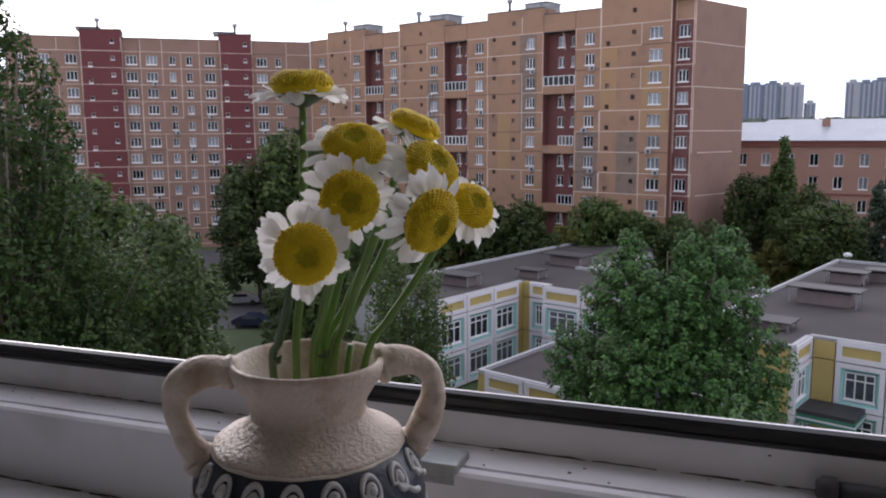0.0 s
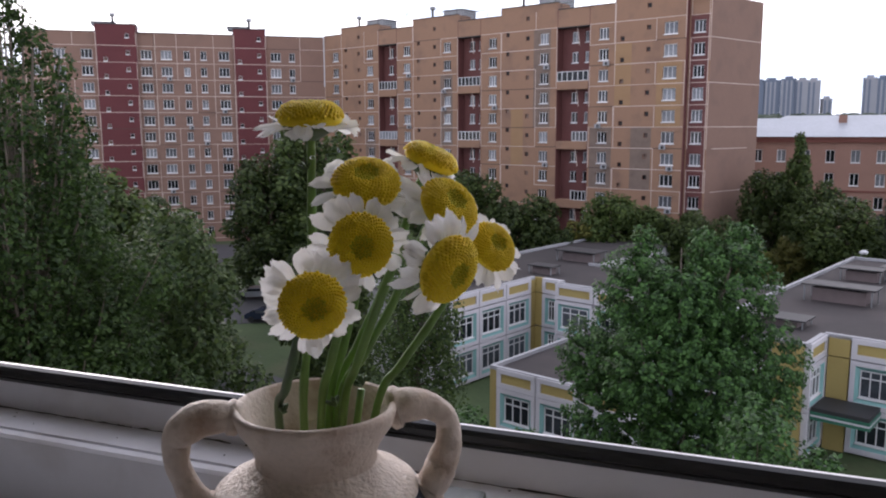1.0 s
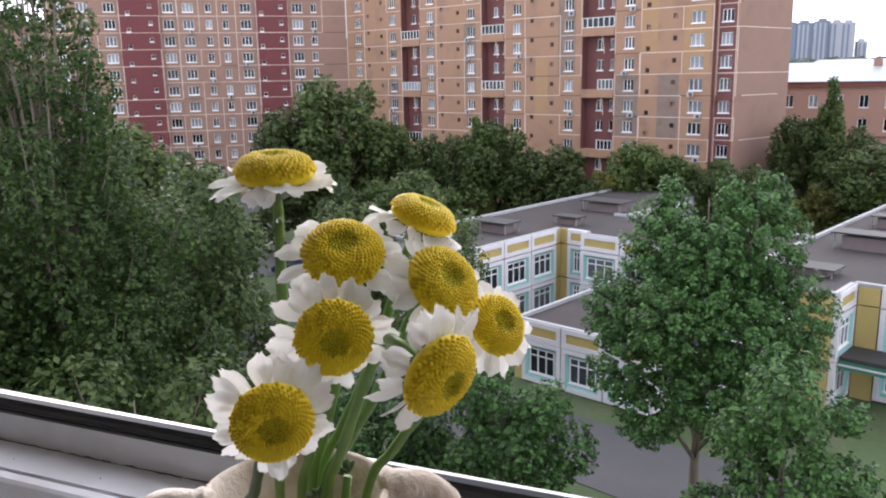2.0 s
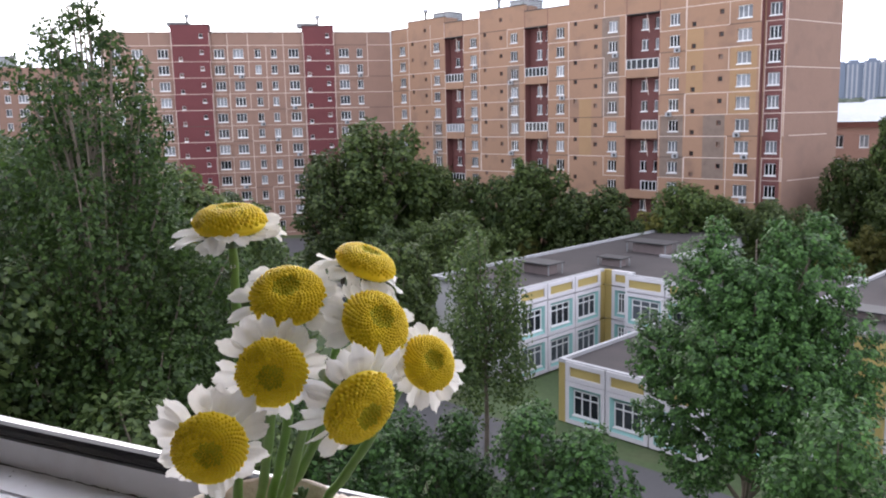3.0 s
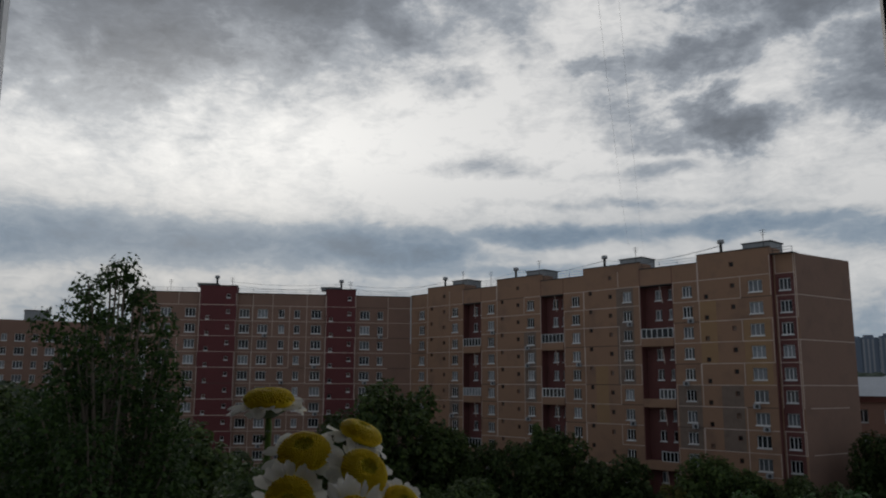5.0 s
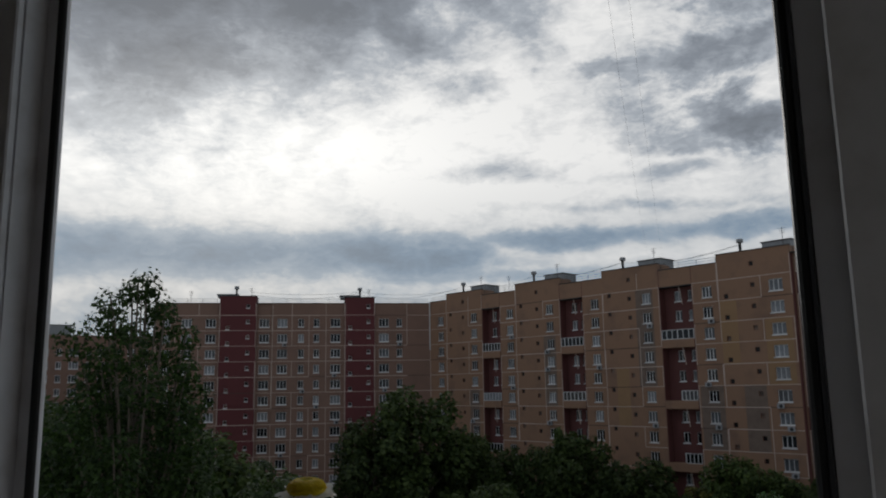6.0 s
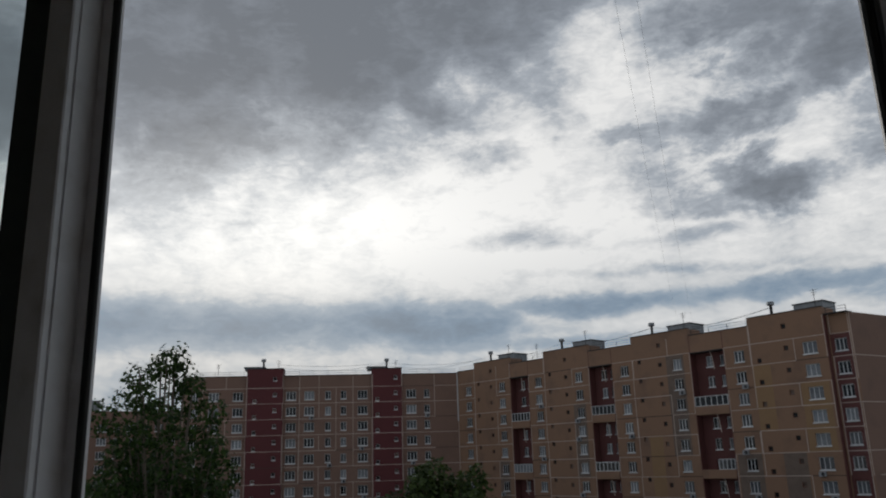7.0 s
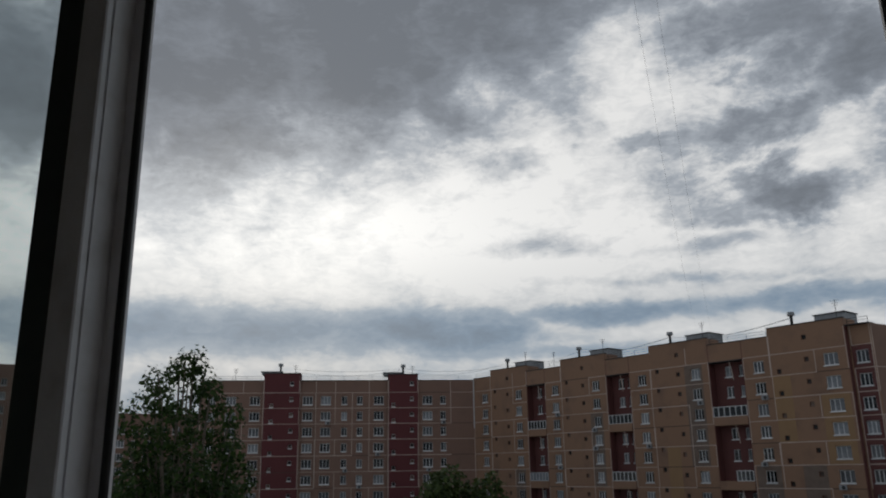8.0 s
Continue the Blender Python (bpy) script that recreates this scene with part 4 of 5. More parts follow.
for a_, b_ in [(-73, -68.3)] + [(m_[4], m_[7]) for m_ in MODULES] + [(-3.6, -0.5)]:
    part("coping", box_bm(a_ + 0.09, b_ - 0.09, -0.1 if a_ > -4 or a_ < -70 else -0.08, 1.5, LOWROOF, LOWROOF + 0.1), ROOFDARK, wing)
    roof_rail(wing, a_ + 0.3, b_ - 0.3, 0.4, LOWROOF + 0.1)
antenna(wing, -56, 4.0, LOWROOF, 3.4)
bm = bmesh.new()
add_tube(bm, [(-72.9, -0.12, LOWROOF - 9), (-72.9, -0.12, LOWROOF)], 0.1, 6)
part("downpipe", bm, FRAMEW, wing, "white rain pipe in the corner")

# repaired and repainted strips of the facade, round its windows
PATCH = mat("grey_repair_plaster", (0.2, 0.145, 0.115), 0.9, 0.2, 1.2, 0.1, 0.2, stain=((0.14, 0.1, 0.08), 0.6, 0.9))
BUFF = mat("ochre_repaint", (0.33, 0.2, 0.105), 0.9, 0.12, 1.5, 0.08, 0.2)
for x0, x1, col, up, low_row, m_ in ((-26.9, -24.0, ("mid", -25.1), 0, 4, PATCH), (-13.6, -11.2, None, 1, 3, BUFF), (-30.9, -28.7, None, 4, 6, BUFF), (-44.9, -42.4, ("mid", -43.5), 2, 5, PATCH), (-17.3, -13.9, ("mid", -15.4), 5, 7, PATCH),
                                     (-7.5, -4.0, ("wide", -5.7), 2, 4, BUFF), (-62.4, -60.0, ("mid", -61.1), 5, 8, PATCH), (-11.0, -8.0, None, 5, 7, PATCH)):
    z0, z1 = TOPROW - FLOOR * low_row - 1.38, TOPROW - FLOOR * up + 1.34
    rows_ = [TOPROW - FLOOR * k for k in range(up, low_row + 1)]
    if col:
        holes = [hole_of(col[0], col[1], z) for z in rows_]
    else:
        holes = [hole_of("vent", vx, z) for vx, sh, first in ((-12.6, -0.9, 0), (-8.8, 0.3, -1), (-31.6, 1.0, 0), (-28.0, 0.25, -1)) if x0 < vx - 0.4 and vx + 0.4 < x1 for z in rows_of(first, 12, sh) if z0 < z - 0.4 and z + 0.4 < z1]
    part("repair_patch", holed_wall(x0, x1, z0, z1, -0.007, holes, 0.005), m_, wing, "patch of repainted panel")

# the second wing, set at an angle
WING_B = pose(-75.42, 131.42, 0, 0, 0, 38.0) @ Matrix.Diagonal((0.965, 1, 1, 1))
wing_b = holder("apartment_block", WING_B, "pinkish panel apartment block with maroon stair towers", "apartment block")
stretch(wing_b, -51.5, -40.0, 0, LOWROOF - 0.2, [("mid", -49.6, rows_of()), ("wide", -46.0, rows_of()), ("wide", -41.6, rows_of())], PINK)
stretch(wing_b, -40.0, -33.3, -0.45, HIGHROOF, [("notch", -38.5, rows_of(0, 12, -0.9)), ("notch", -34.8, rows_of(-1, 12, 0.25))], MAROON, name="stair_tower")
stretch(wing_b, -33.3, -30.3, 0.25, LOWROOF - 0.2, [("wide", -31.8, rows_of())], PINK)
stretch(wing_b, -30.3, -16.6, 0, LOWROOF - 0.2, [("wide", -28.4, rows_of()), ("slim", -24.9, rows_of()), ("slim", -22.0, rows_of()), ("wide", -18.4, rows_of())], PINK)
stretch(wing_b, -16.6, -10.9, -0.45, HIGHROOF - 0.2, [("notch", -15.6, rows_of(0, 12, -0.9)), ("notch", -12.1, rows_of(-1, 12, 0.25))], MAROON, name="stair_tower")
stretch(wing_b, -10.9, 0.0, 0, LOWROOF - 0.2, [("wide", -9.1, rows_of()), ("slim", -6.1, rows_of())], PINK)
returns(wing_b, [(-39.95, -0.45, 1, HIGHROOF), (-33.35, -0.45, 1, HIGHROOF), (-16.55, -0.45, 1, HIGHROOF - 0.2), (-10.95, -0.45, 1, HIGHROOF - 0.2)], MAROON)
joints(wing_b, [(-51.5, -40.0, 0, (-48.0, -43.8)), (-33.3, -30.3, 0.25, ()), (-30.3, -16.6, 0, (-26.6, -23.4, -20.2)), (-10.9, 0.0, 0, (-4.6,)), (-40.0, -33.3, -0.45, ()), (-16.6, -10.9, -0.45, ())], 0, 9, 0.9, LOWROOF - 0.25)
part("roof", box_bm(-51.4, 0, 0.3, 12.5, LOWROOF - 0.8, LOWROOF - 0.35), ROOFING, wing_b)
part("back_wall", box_bm(-51.5, 0, 12.5, 12.8, 0, LOWROOF - 0.3), PINK, wing_b)
part("side_wall", box_bm(-51.75, -51.5, 0.004, 12.8, 0, LOWROOF - 0.21), PINK, wing_b)
part("coping", box_bm(-51.8, 0.1, -0.1, 0.28, LOWROOF - 0.198, LOWROOF - 0.1), ROOFDARK, wing_b)
for s, e, top in ((-40.0, -33.3, HIGHROOF), (-16.6, -10.9, HIGHROOF - 0.2)):
    part("tower_top", box_bm(s, e, -0.44, 4.0, LOWROOF - 0.1, top - 0.01), MAROON, wing_b)
    part("coping", box_bm(s - 0.1, e + 0.1, -0.55, 4.1, top, top + 0.12), ROOFDARK, wing_b)
    roof_box(wing_b, s - 0.8, s + 3.0, 2.0, 5.0, top + 0.13, top + 0.55)
    vent_pipe(wing_b, s + 2.9, 0.8, top + 0.1, 1.3)
    antenna(wing_b, e - 1.0, 0.8, top + 0.1, 1.6)
roof_rail(wing_b, -33.0, -17.0, 0.5, LOWROOF - 0.1)
roof_rail(wing_b, -10.4, -0.4, 0.5, LOWROOF - 0.1)
roof_rail(wing_b, -51.4, -40.6, 0.5, LOWROOF - 0.1)
antenna(wing_b, -45.5, 1.0, LOWROOF, 2.2)

# air conditioners under some windows
ac = holder("air_conditioner", pose(0, 0, 0), "small grey air conditioner box on the facade", "air conditioner", "air conditioners on the facades")
part("case", box_bm(-0.42, 0.42, -0.34, -0.004, -0.3, 0.3, bevel=0.03), PARAPET, ac)
bm = bmesh.new()
add_tube(bm, [(0.1, -0.352, 0), (0.1, -0.341, 0)], 0.23, 14)
part("fan_grille", bm, ROOFDARK, ac, "dark round grille")
rnd = random.Random(12)
SPOTS = [(c_ + rnd.choice((-0.6, 0.5)), TOPROW - FLOOR * k - 1.25) for c_ in (-5.7, -15.4, -25.1, -43.5, -61.1, -52.3) for k in rnd.sample(range(1, 10), 3)]
host = pose(-6.5, 107.5, 0, 0, 0, -19.1)
for i, (x, z) in enumerate(SPOTS):
    copy_thing(ac, host @ pose(x, 0, z))
host = WING_B
for x, k in ((-28.0, 1), (-24.6, 4), (-18.2, 6), (-22.0, 5), (-6.1, 1), (-9.0, 4), (-28.4, 8), (-18.6, 3)):
    copy_thing(ac, host @ pose(x, 0, TOPROW - FLOOR * k - 1.25))
ac.matrix_world = pose(-6.5, 107.5, 0, 0, 0, -19.1) @ pose(-33.9, 0, TOPROW - FLOOR * 3 - 1.25)

# wires strung over the roofs
def roof_wire(a_, b_, sag):
    a_, b_ = Vector(a_), Vector(b_)
    bm = bmesh.new()
    add_tube(bm, [a_.lerp(b_, k / 16) - Vector((0, 0, 4 * sag * (k / 16) * (1 - k / 16))) for k in range(17)], 0.022, 5)
    tagged(part("roof_wire", bm, ROOFDARK, None), "thin dark wire strung along the apartment roofs", "wire", "wires over the roofs")


LONG = pose(-6.5, 107.5, 0, 0, 0, -19.1)
T_A, T_B = WING_B @ Vector((-34.4, 0.8, HIGHROOF + 0.9)), WING_B @ Vector((-13.7, 0.8, HIGHROOF + 1.0))
CORNER = LONG @ Vector((-66, 2.0, HIGHROOF + 0.9))
STEPS = [LONG @ Vector((x_, 2.0, HIGHROOF + 1.3)) for x_ in (-48.3, -30.2, -11.1)]
for a_, b_, sag in ((T_A, T_B, 0.5), (T_A + Vector((0, 0, -0.5)), T_B + Vector((0, 0, -0.2)), 0.9), (T_B, CORNER, 0.8), (T_B + Vector((0, 0, -0.5)), CORNER + Vector((0, 0, 0.4)), 1.3), (CORNER, STEPS[0], 0.7), (STEPS[0], STEPS[1], 0.8), (STEPS[1], STEPS[2], 0.9),
                     (CORNER + Vector((0, 0, 0.5)), STEPS[1], 1.2), (STEPS[0] + Vector((0, 0, 0.4)), STEPS[2], 1.4)):
    roof_wire(a_, b_, sag)

# a farther block beyond the trees
far_block = holder("apartment_block", pose(-141, 130, 0, 0, 0, 58.5), "far pink apartment block behind the tall tree", "apartment block")
def far_rows(top, n=11):
    return [top - 3.6 - FLOOR * k for k in range(n)]
FT = EYE + 12.9
stretch(far_block, -34, 0, 0, FT, [(("wide", "slim")[i % 2], -32.5 + 2.9 * i, far_rows(FT)) for i in range(11)], PINK)
stretch(far_block, -66, -34, -0.5, FT + 9.5, [(("wide", "slim")[i % 2], -64.3 + 2.9 * i, far_rows(FT + 9.5, 14)) for i in range(11)], PINK)
part("roof", box_bm(-34, 0, 0.02, 12, FT - 0.8, FT - 0.3), ROOFING, far_block)
part("roof_high", box_bm(-66, -34, -0.48, 12, FT + 8.6, FT + 9.2), ROOFING, far_block)
part("side_wall", box_bm(-34.2, -34, -0.45, 12, 0, FT + 9.4), PINK, far_block)
roof_box(far_block, -26, -21.5, 2, 5, FT - 0.3, FT + 2.2)
roof_box(far_block, -13, -10, 2, 5, FT - 0.3, FT + 1.4)

# the old brick house with a tin roof
old = holder("brick_house", pose(-3.5, 141.5, 0, 0, 0, -6.0), "old brown-red brick house with pale tin hipped roof", "house")
EAVE = EYE - 1.5
stretch(old, 0, 40, 0, EAVE - 0.9, [("oldwin", 2.6 + 3.55 * i, [EAVE - 3.0 - 3.6 * k for k in range(5)]) for i in range(11)], BRICKRED)
part("side_wall", box_bm(-0.3, -0.004, 0, 14, 0, EAVE - 0.9), BRICKRED, old)
part("cornice", box_bm(-0.5, 40.4, -0.4, 14, EAVE - 0.896, EAVE), CORNICE, old, "dark brown cornice")
part("string_course", box_bm(-0.31, 40.2, -0.1, -0.004, EAVE - 8.6, EAVE - 8.3), CORNICE, old)
bm = bmesh.new()
lo = [bm.verts.new(p) for p in ((-0.9, -0.8, EAVE), (41, -0.8, EAVE), (41, 15, EAVE), (-0.9, 15, EAVE))]
hi = [bm.verts.new(p) for p in ((6, 7, EAVE + 3.4), (34, 7, EAVE + 3.4))]
for q in ((lo[0], lo[1], hi[1], hi[0]), (lo[2], lo[3], hi[0], hi[1]), (lo[3], lo[0], hi[0]), (lo[1], lo[2], hi[1])):
    bm.faces.new(q)
tin = part("roof", bm, TINROOF, old, "pale grey tin roof")
for x in (14, 25, 31):
    part("chimney", box_bm(x, x + 1.2, 4.2, 5.2, EAVE + 1.2, EAVE + 3.4), BRICKRED, old)
old_b = copy_thing(old, pose(-9, 185, 2.0, 0, 0, -6.0))
old_b.location.z = 0.0

# towers far out
def tower(x, y, w, d, h, m, seed):
    rnd = random.Random(seed)
    t_ = holder("far_tower", pose(x, y, 0, 0, 0, rnd.uniform(-20, 20)), "far blue-grey high-rise tower in haze", "tower", "towers on the horizon")
    part("wall", box_bm(-w / 2, w / 2, 0, d, 0, h), m, t_)
    bm = bmesh.new()
    n = int(w / 7)
    for i in range(n):
        add_box(bm, -w / 2 + 7 * i + 1.2, -w / 2 + 7 * i + 4.2, -0.4, -0.02, 4, h - 3)
    part("glazing", bm, TOWER_B if m is TOWER_A else TOWER_A, t_)["kind"] = "stuff"
    part("roof", box_bm(-w / 4, w / 4, d * 0.2, d * 0.8, h, h + 4), m, t_)


for az_, w_, h_, m_, s_ in ((0.6, 20, 96, TOWER_A, 1), (-0.3, 26, 98, TOWER_A, 2), (-1.2, 22, 100, TOWER_A, 3), (-2.0, 20, 97, TOWER_B, 4), (-2.75, 20, 96, TOWER_B, 5), (-3.6, 14, 66, TOWER_B, 6),
                            (-5.9, 20, 98, TOWER_B, 7), (-6.6, 22, 97, TOWER_A, 8), (-7.5, 26, 100, TOWER_A, 9), (-8.5, 26, 98, TOWER_A, 10), (-9.6, 26, 98, TOWER_A, 11)):
    tower(-1480 * math.sin(radians(az_)), 1480 * math.cos(radians(az_)), w_, 18, h_, m_, s_)
# ---- the two-storey kindergarten ----
KG = pose(-17.9, 66.9, 0, 0, 0, -19.5)
school = holder("kindergarten", KG, "two-storey white and ochre panel kindergarten with flat dark roofs", "kindergarten")
KH = 7.5


def ring(bm, w, z0, z1, border, y0, y1, index=0):
    """A rectangular frame of boards standing on the wall."""
    add_box(bm, -w / 2, -w / 2 + border, y0, y1, z0, z1, index)
    add_box(bm, w / 2 - border, w / 2, y0, y1, z0, z1, index)
    add_box(bm, -w / 2 + border, w / 2 - border, y0, y1, z1 - border, z1, index)
    add_box(bm, -w / 2 + border, w / 2 - border, y0, y1, z0, z0 + border, index)


KG_KINDS = {}


def kg_kind(w):
    """Meshes of one module: parapet panel with its ochre inset, and a storey panel with splayed turquoise reveal and window."""
    key = round(w, 2)
    if key in KG_KINDS:
        return KG_KINDS[key]
    p = w - 0.1
    bm = bmesh.new()
    ring(bm, p, 6.12, 7.42, 0.32, -0.36, 0.0)
    top = mesh_of("panel", bm, KG_WHITE)
    bm = bmesh.new()
    add_box(bm, -p / 2 + 0.32, p / 2 - 0.32, -0.26, 0.0, 6.44, 7.1)
    inset = mesh_of("inset", bm, KG_YELLOW)
    bm = bmesh.new()
    ring(bm, p, 0.0, 2.88, 0.3, -0.36, 0.0)
    storey = mesh_of("panel", bm, KG_WHITE)
    # splay: slopes from the panel's edge back to the window
    bm = bmesh.new()
    o = [bm.verts.new(v) for v in ((-p / 2 + 0.3, -0.35, 0.3), (p / 2 - 0.3, -0.35, 0.3), (p / 2 - 0.3, -0.35, 2.58), (-p / 2 + 0.3, -0.35, 2.58))]
    x, zl, zh = p / 2 - 0.55, 0.62, 2.34
    i = [bm.verts.new(v) for v in ((-x, -0.1, zl), (x, -0.1, zl), (x, -0.1, zh), (-x, -0.1, zh))]
    for k in range(4):
        bm.faces.new((o[k], o[(k + 1) % 4], i[(k + 1) % 4], i[k]))
    splay = mesh_of("reveal", bm, KG_TURQ)
    bm = bmesh.new()
    add_box(bm, -x, x, -0.12, -0.06, zl, zh)
    win = mesh_of("window", bm, KG_PANE)
    bm = bmesh.new()
    f = 0.07
    for a, b, c, d in ((-x, -x + f, zl, zh), (x - f, x, zl, zh), (-x + f, x - f, zh - f, zh), (-x + f, x - f, zl, zl + f), (-x + f, x - f, zh - 0.52, zh - 0.45), (-x * 0.36, -x * 0.36 + f, zl, zh), (x * 0.3, x * 0.3 + f, zl, zh)):
        add_box(bm, a, b, -0.19, -0.122, c, d)
    add_box(bm, -x - 0.05, x + 0.05, -0.3, -0.125, zl - 0.07, zl)
    frm = mesh_of("frame", bm, FRAMEW)
    KG_KINDS[key] = (top, inset, storey, splay, win, frm)
    return KG_KINDS[key]


def kg_wall(x, y, turn, modules, wide, first=1, storeys=2):
    """A run of modules from (x, y): turn 0 faces the room's house, 90 faces right. first 0 leaves room for a plain pilaster."""
    top, inset, storey, splay, win, frm = kg_kind(wide)
    at = pose(x, y, 0, 0, 0, turn)
    for k in range(modules):
        m = at @ pose(wide * (k + 0.5), -0.004, 0)
        panel = piece("parapet_panel", top, school, m if storeys == 2 else m @ pose(0, 0, -3.1))
        piece("inset", inset, panel)["label"] = "ochre inset"
        for z in ((0.2, 3.15) if storeys == 2 else (0.1,)):
            body_ = piece("storey_panel", storey, school, m @ pose(0, 0, z))
            piece("reveal", splay, body_)["label"] = "turquoise splayed reveal"
            glass = piece("window", win, body_)
            glass["label"] = "dark window with white bars"
            piece("frame", frm, body_)


def kg_block(name, x0, x1, y0, y1, h=KH, sides="SNWE"):
    """Solid core, roof sheet, and a parapet along the sides that are free."""
    part(name, box_bm(x0 + 0.17, x1 - 0.17, y0 + 0.17, y1 - 0.17, 0, h - 0.32), KG_WHITE, school)
    part("roof", box_bm(x0, x1, y0 + 0.002, y1 - 0.002, h - 0.316, h - 0.25), ROOFING, school, "dark bitumen roof")
    strips = {"S": (x0, x1, y0 - 0.1, y0 + 0.2), "N": (x0, x1, y1 - 0.28, y1), "W": (x0, x0 + 0.28, y0 + 0.2, y1 - 0.28), "E": (x1 - 0.2, x1 + 0.1, y0 + 0.2, y1 - 0.28)}
    for s_ in sides:
        part("parapet", box_bm(*strips[s_], h - 0.25, h), PARAPET, school, "pale parapet edge")


def pilaster(x0, x1, y0, y1, h=KH - 0.1):
    for z0, z1 in ((0.0, 3.05), (3.15, 6.05), (6.12, h)):
        part("pilaster", box_bm(x0, x1, y0, y1, z0, z1), KG_YELLOW, school, "ochre wall panel")


kg_block("core_west", -9.3, 0, -11.7, 0.0, sides="SWE")
kg_block("core_west_back", -9.3, 0, 0.0, 28.8, sides="NW")
kg_wall(-0.17, -11.7, 90, 3, 3.6)
pilaster(-0.16, 0.06, -0.86, 0.02)
pilaster(0.065, 0.75, -0.06, 0.16)
kg_block("core_link", 0.0, 18.0, 0.0, 9.0, sides="N")
kg_wall(0.76, 0.17, 0, 1, 2.1)
kg_block("core_bay", 2.9, 18.0, -1.3, 0.02, sides="SW")
kg_wall(2.95, -1.13, 0, 4, 3.7)
kg_block("core_east", 18.0, 25.0, -4.4, 29.0, sides="NW")
kg_block("core_east_bay", 18.0, 25.0, -7.8, -4.4, sides="SE")
kg_block("core_front", 17.0, 22.8, -13.0, -7.82, sides="SE")
kg_wall(22.63, -12.9, 90, 1, 3.6)
pilaster(22.95, 24.8, -7.9, -7.6)
kg_wall(17.1, -12.83, 0, 1, 5.5)
kg_wall(24.83, -7.75, 90, 1, 3.3)
kg_block("core_far_east", 25.0, 48.0, -4.4, 28.0, sides="SN")
pilaster(25.25, 26.5, -4.5, -4.2)
kg_wall(26.55, -4.23, 0, 7, 2.9)
kg_block("annex", 7.0, 17.4, -15.4, -1.4, 4.4)
kg_wall(7.6, -15.23, 0, 3, 3.2, storeys=1)
part("pilaster", box_bm(6.95, 7.55, -15.4, -15.2, 0, 4.2), KG_YELLOW, school, "ochre wall panel")
# raised roof light
part("roof_light", box_bm(29, 40, 5, 16, KH - 0.25, KH + 0.9), KG_WHITE, school, "raised white roof light")
part("roof_light_lid", box_bm(28.8, 40.2, 4.8, 16.2, KH + 0.9, KH + 1.02), ROOFING, school)
# entrance canopy
canopy = part("canopy", box_bm(25.3, 28.5, -7.4, -4.85, 3.25, 3.5), ROOFDARK, school, "dark flat entrance canopy")
for z0, z1, m_ in ((3.06, 3.24, KG_GREEN), (2.94, 3.055, KG_WHITE), (2.74, 2.935, KG_GREEN)):
    part("canopy_band", box_bm(25.25, 28.55, -7.45, -4.82, z0, z1), m_, canopy, "striped canopy edge")


def roof_vent(x, y, w, d, h, turn=0):
    """A low vent housing with a wide dark lid on posts."""
    ob = holder("roof_vent", KG @ pose(x, y, KH - 0.25, 0, 0, turn), "low roof vent housing under a wide dark metal lid", "roof vent", "vents on the kindergarten roof")
    part("housing", box_bm(-w * 0.36, w * 0.36, -d * 0.3, d * 0.3, 0, h * 0.82), VENTBODY, ob)
    part("lid", box_bm(-w / 2, w / 2, -d / 2, d / 2, h, h + 0.1, bevel=0.02), ROOFDARK, ob, "dark metal lid")
    for sx_ in (-1, 1):
        for sy_ in (-1, 1):
            bm = bmesh.new()
            add_tube(bm, [(sx_ * w * 0.45, sy_ * d * 0.42, 0), (sx_ * w * 0.45, sy_ * d * 0.42, h)], 0.05, 6)
            part("post", bm, STEELGREY, ob)


for spot in ((-3.8, -4.1, 3.6, 2.2, 0.9), (-2.0, 10.7, 4.6, 2.6, 1.0), (-0.9, 2.6, 2.6, 1.6, 0.7), (22.8, 7.0, 5.2, 2.2, 1.2), (21.8, 17.2, 3.4, 2.0, 1.0), (24.0, 19.5, 2.6, 2.0, 1.0), (21.4, -2.8, 4.4, 2.2, 0.5), (31.5, 1.2, 2.4, 1.6, 0.8)):
    roof_vent(*spot)


def street_lamp(az, dist, z):
    lamp = holder("street_lamp", pose(-dist * math.sin(radians(az)), dist * math.cos(radians(az)), 0), "thin street lamp with a white head", "street lamp", "street lamps")
    bm = bmesh.new()
    add_tube(bm, [(0, 0, 0), (0, 0, z * 0.5), (0, 0, z)], [0.1, 0.07, 0.05], 8)
    part("pole", bm, STEELGREY, lamp)
    bm = bmesh.new()
    bmesh.ops.create_uvsphere(bm, u_segments=12, v_segments=8, radius=0.36, matrix=Matrix.Translation((0.2, 0, z + 0.1)) @ Matrix.Diagonal((1.2, 0.9, 0.7, 1)))
    part("lamp_head", bm, FRAMEW, lamp, "white lamp head", True)


street_lamp(9.32, 99.5, 8.6)
street_lamp(-6.15, 92, 7.4)


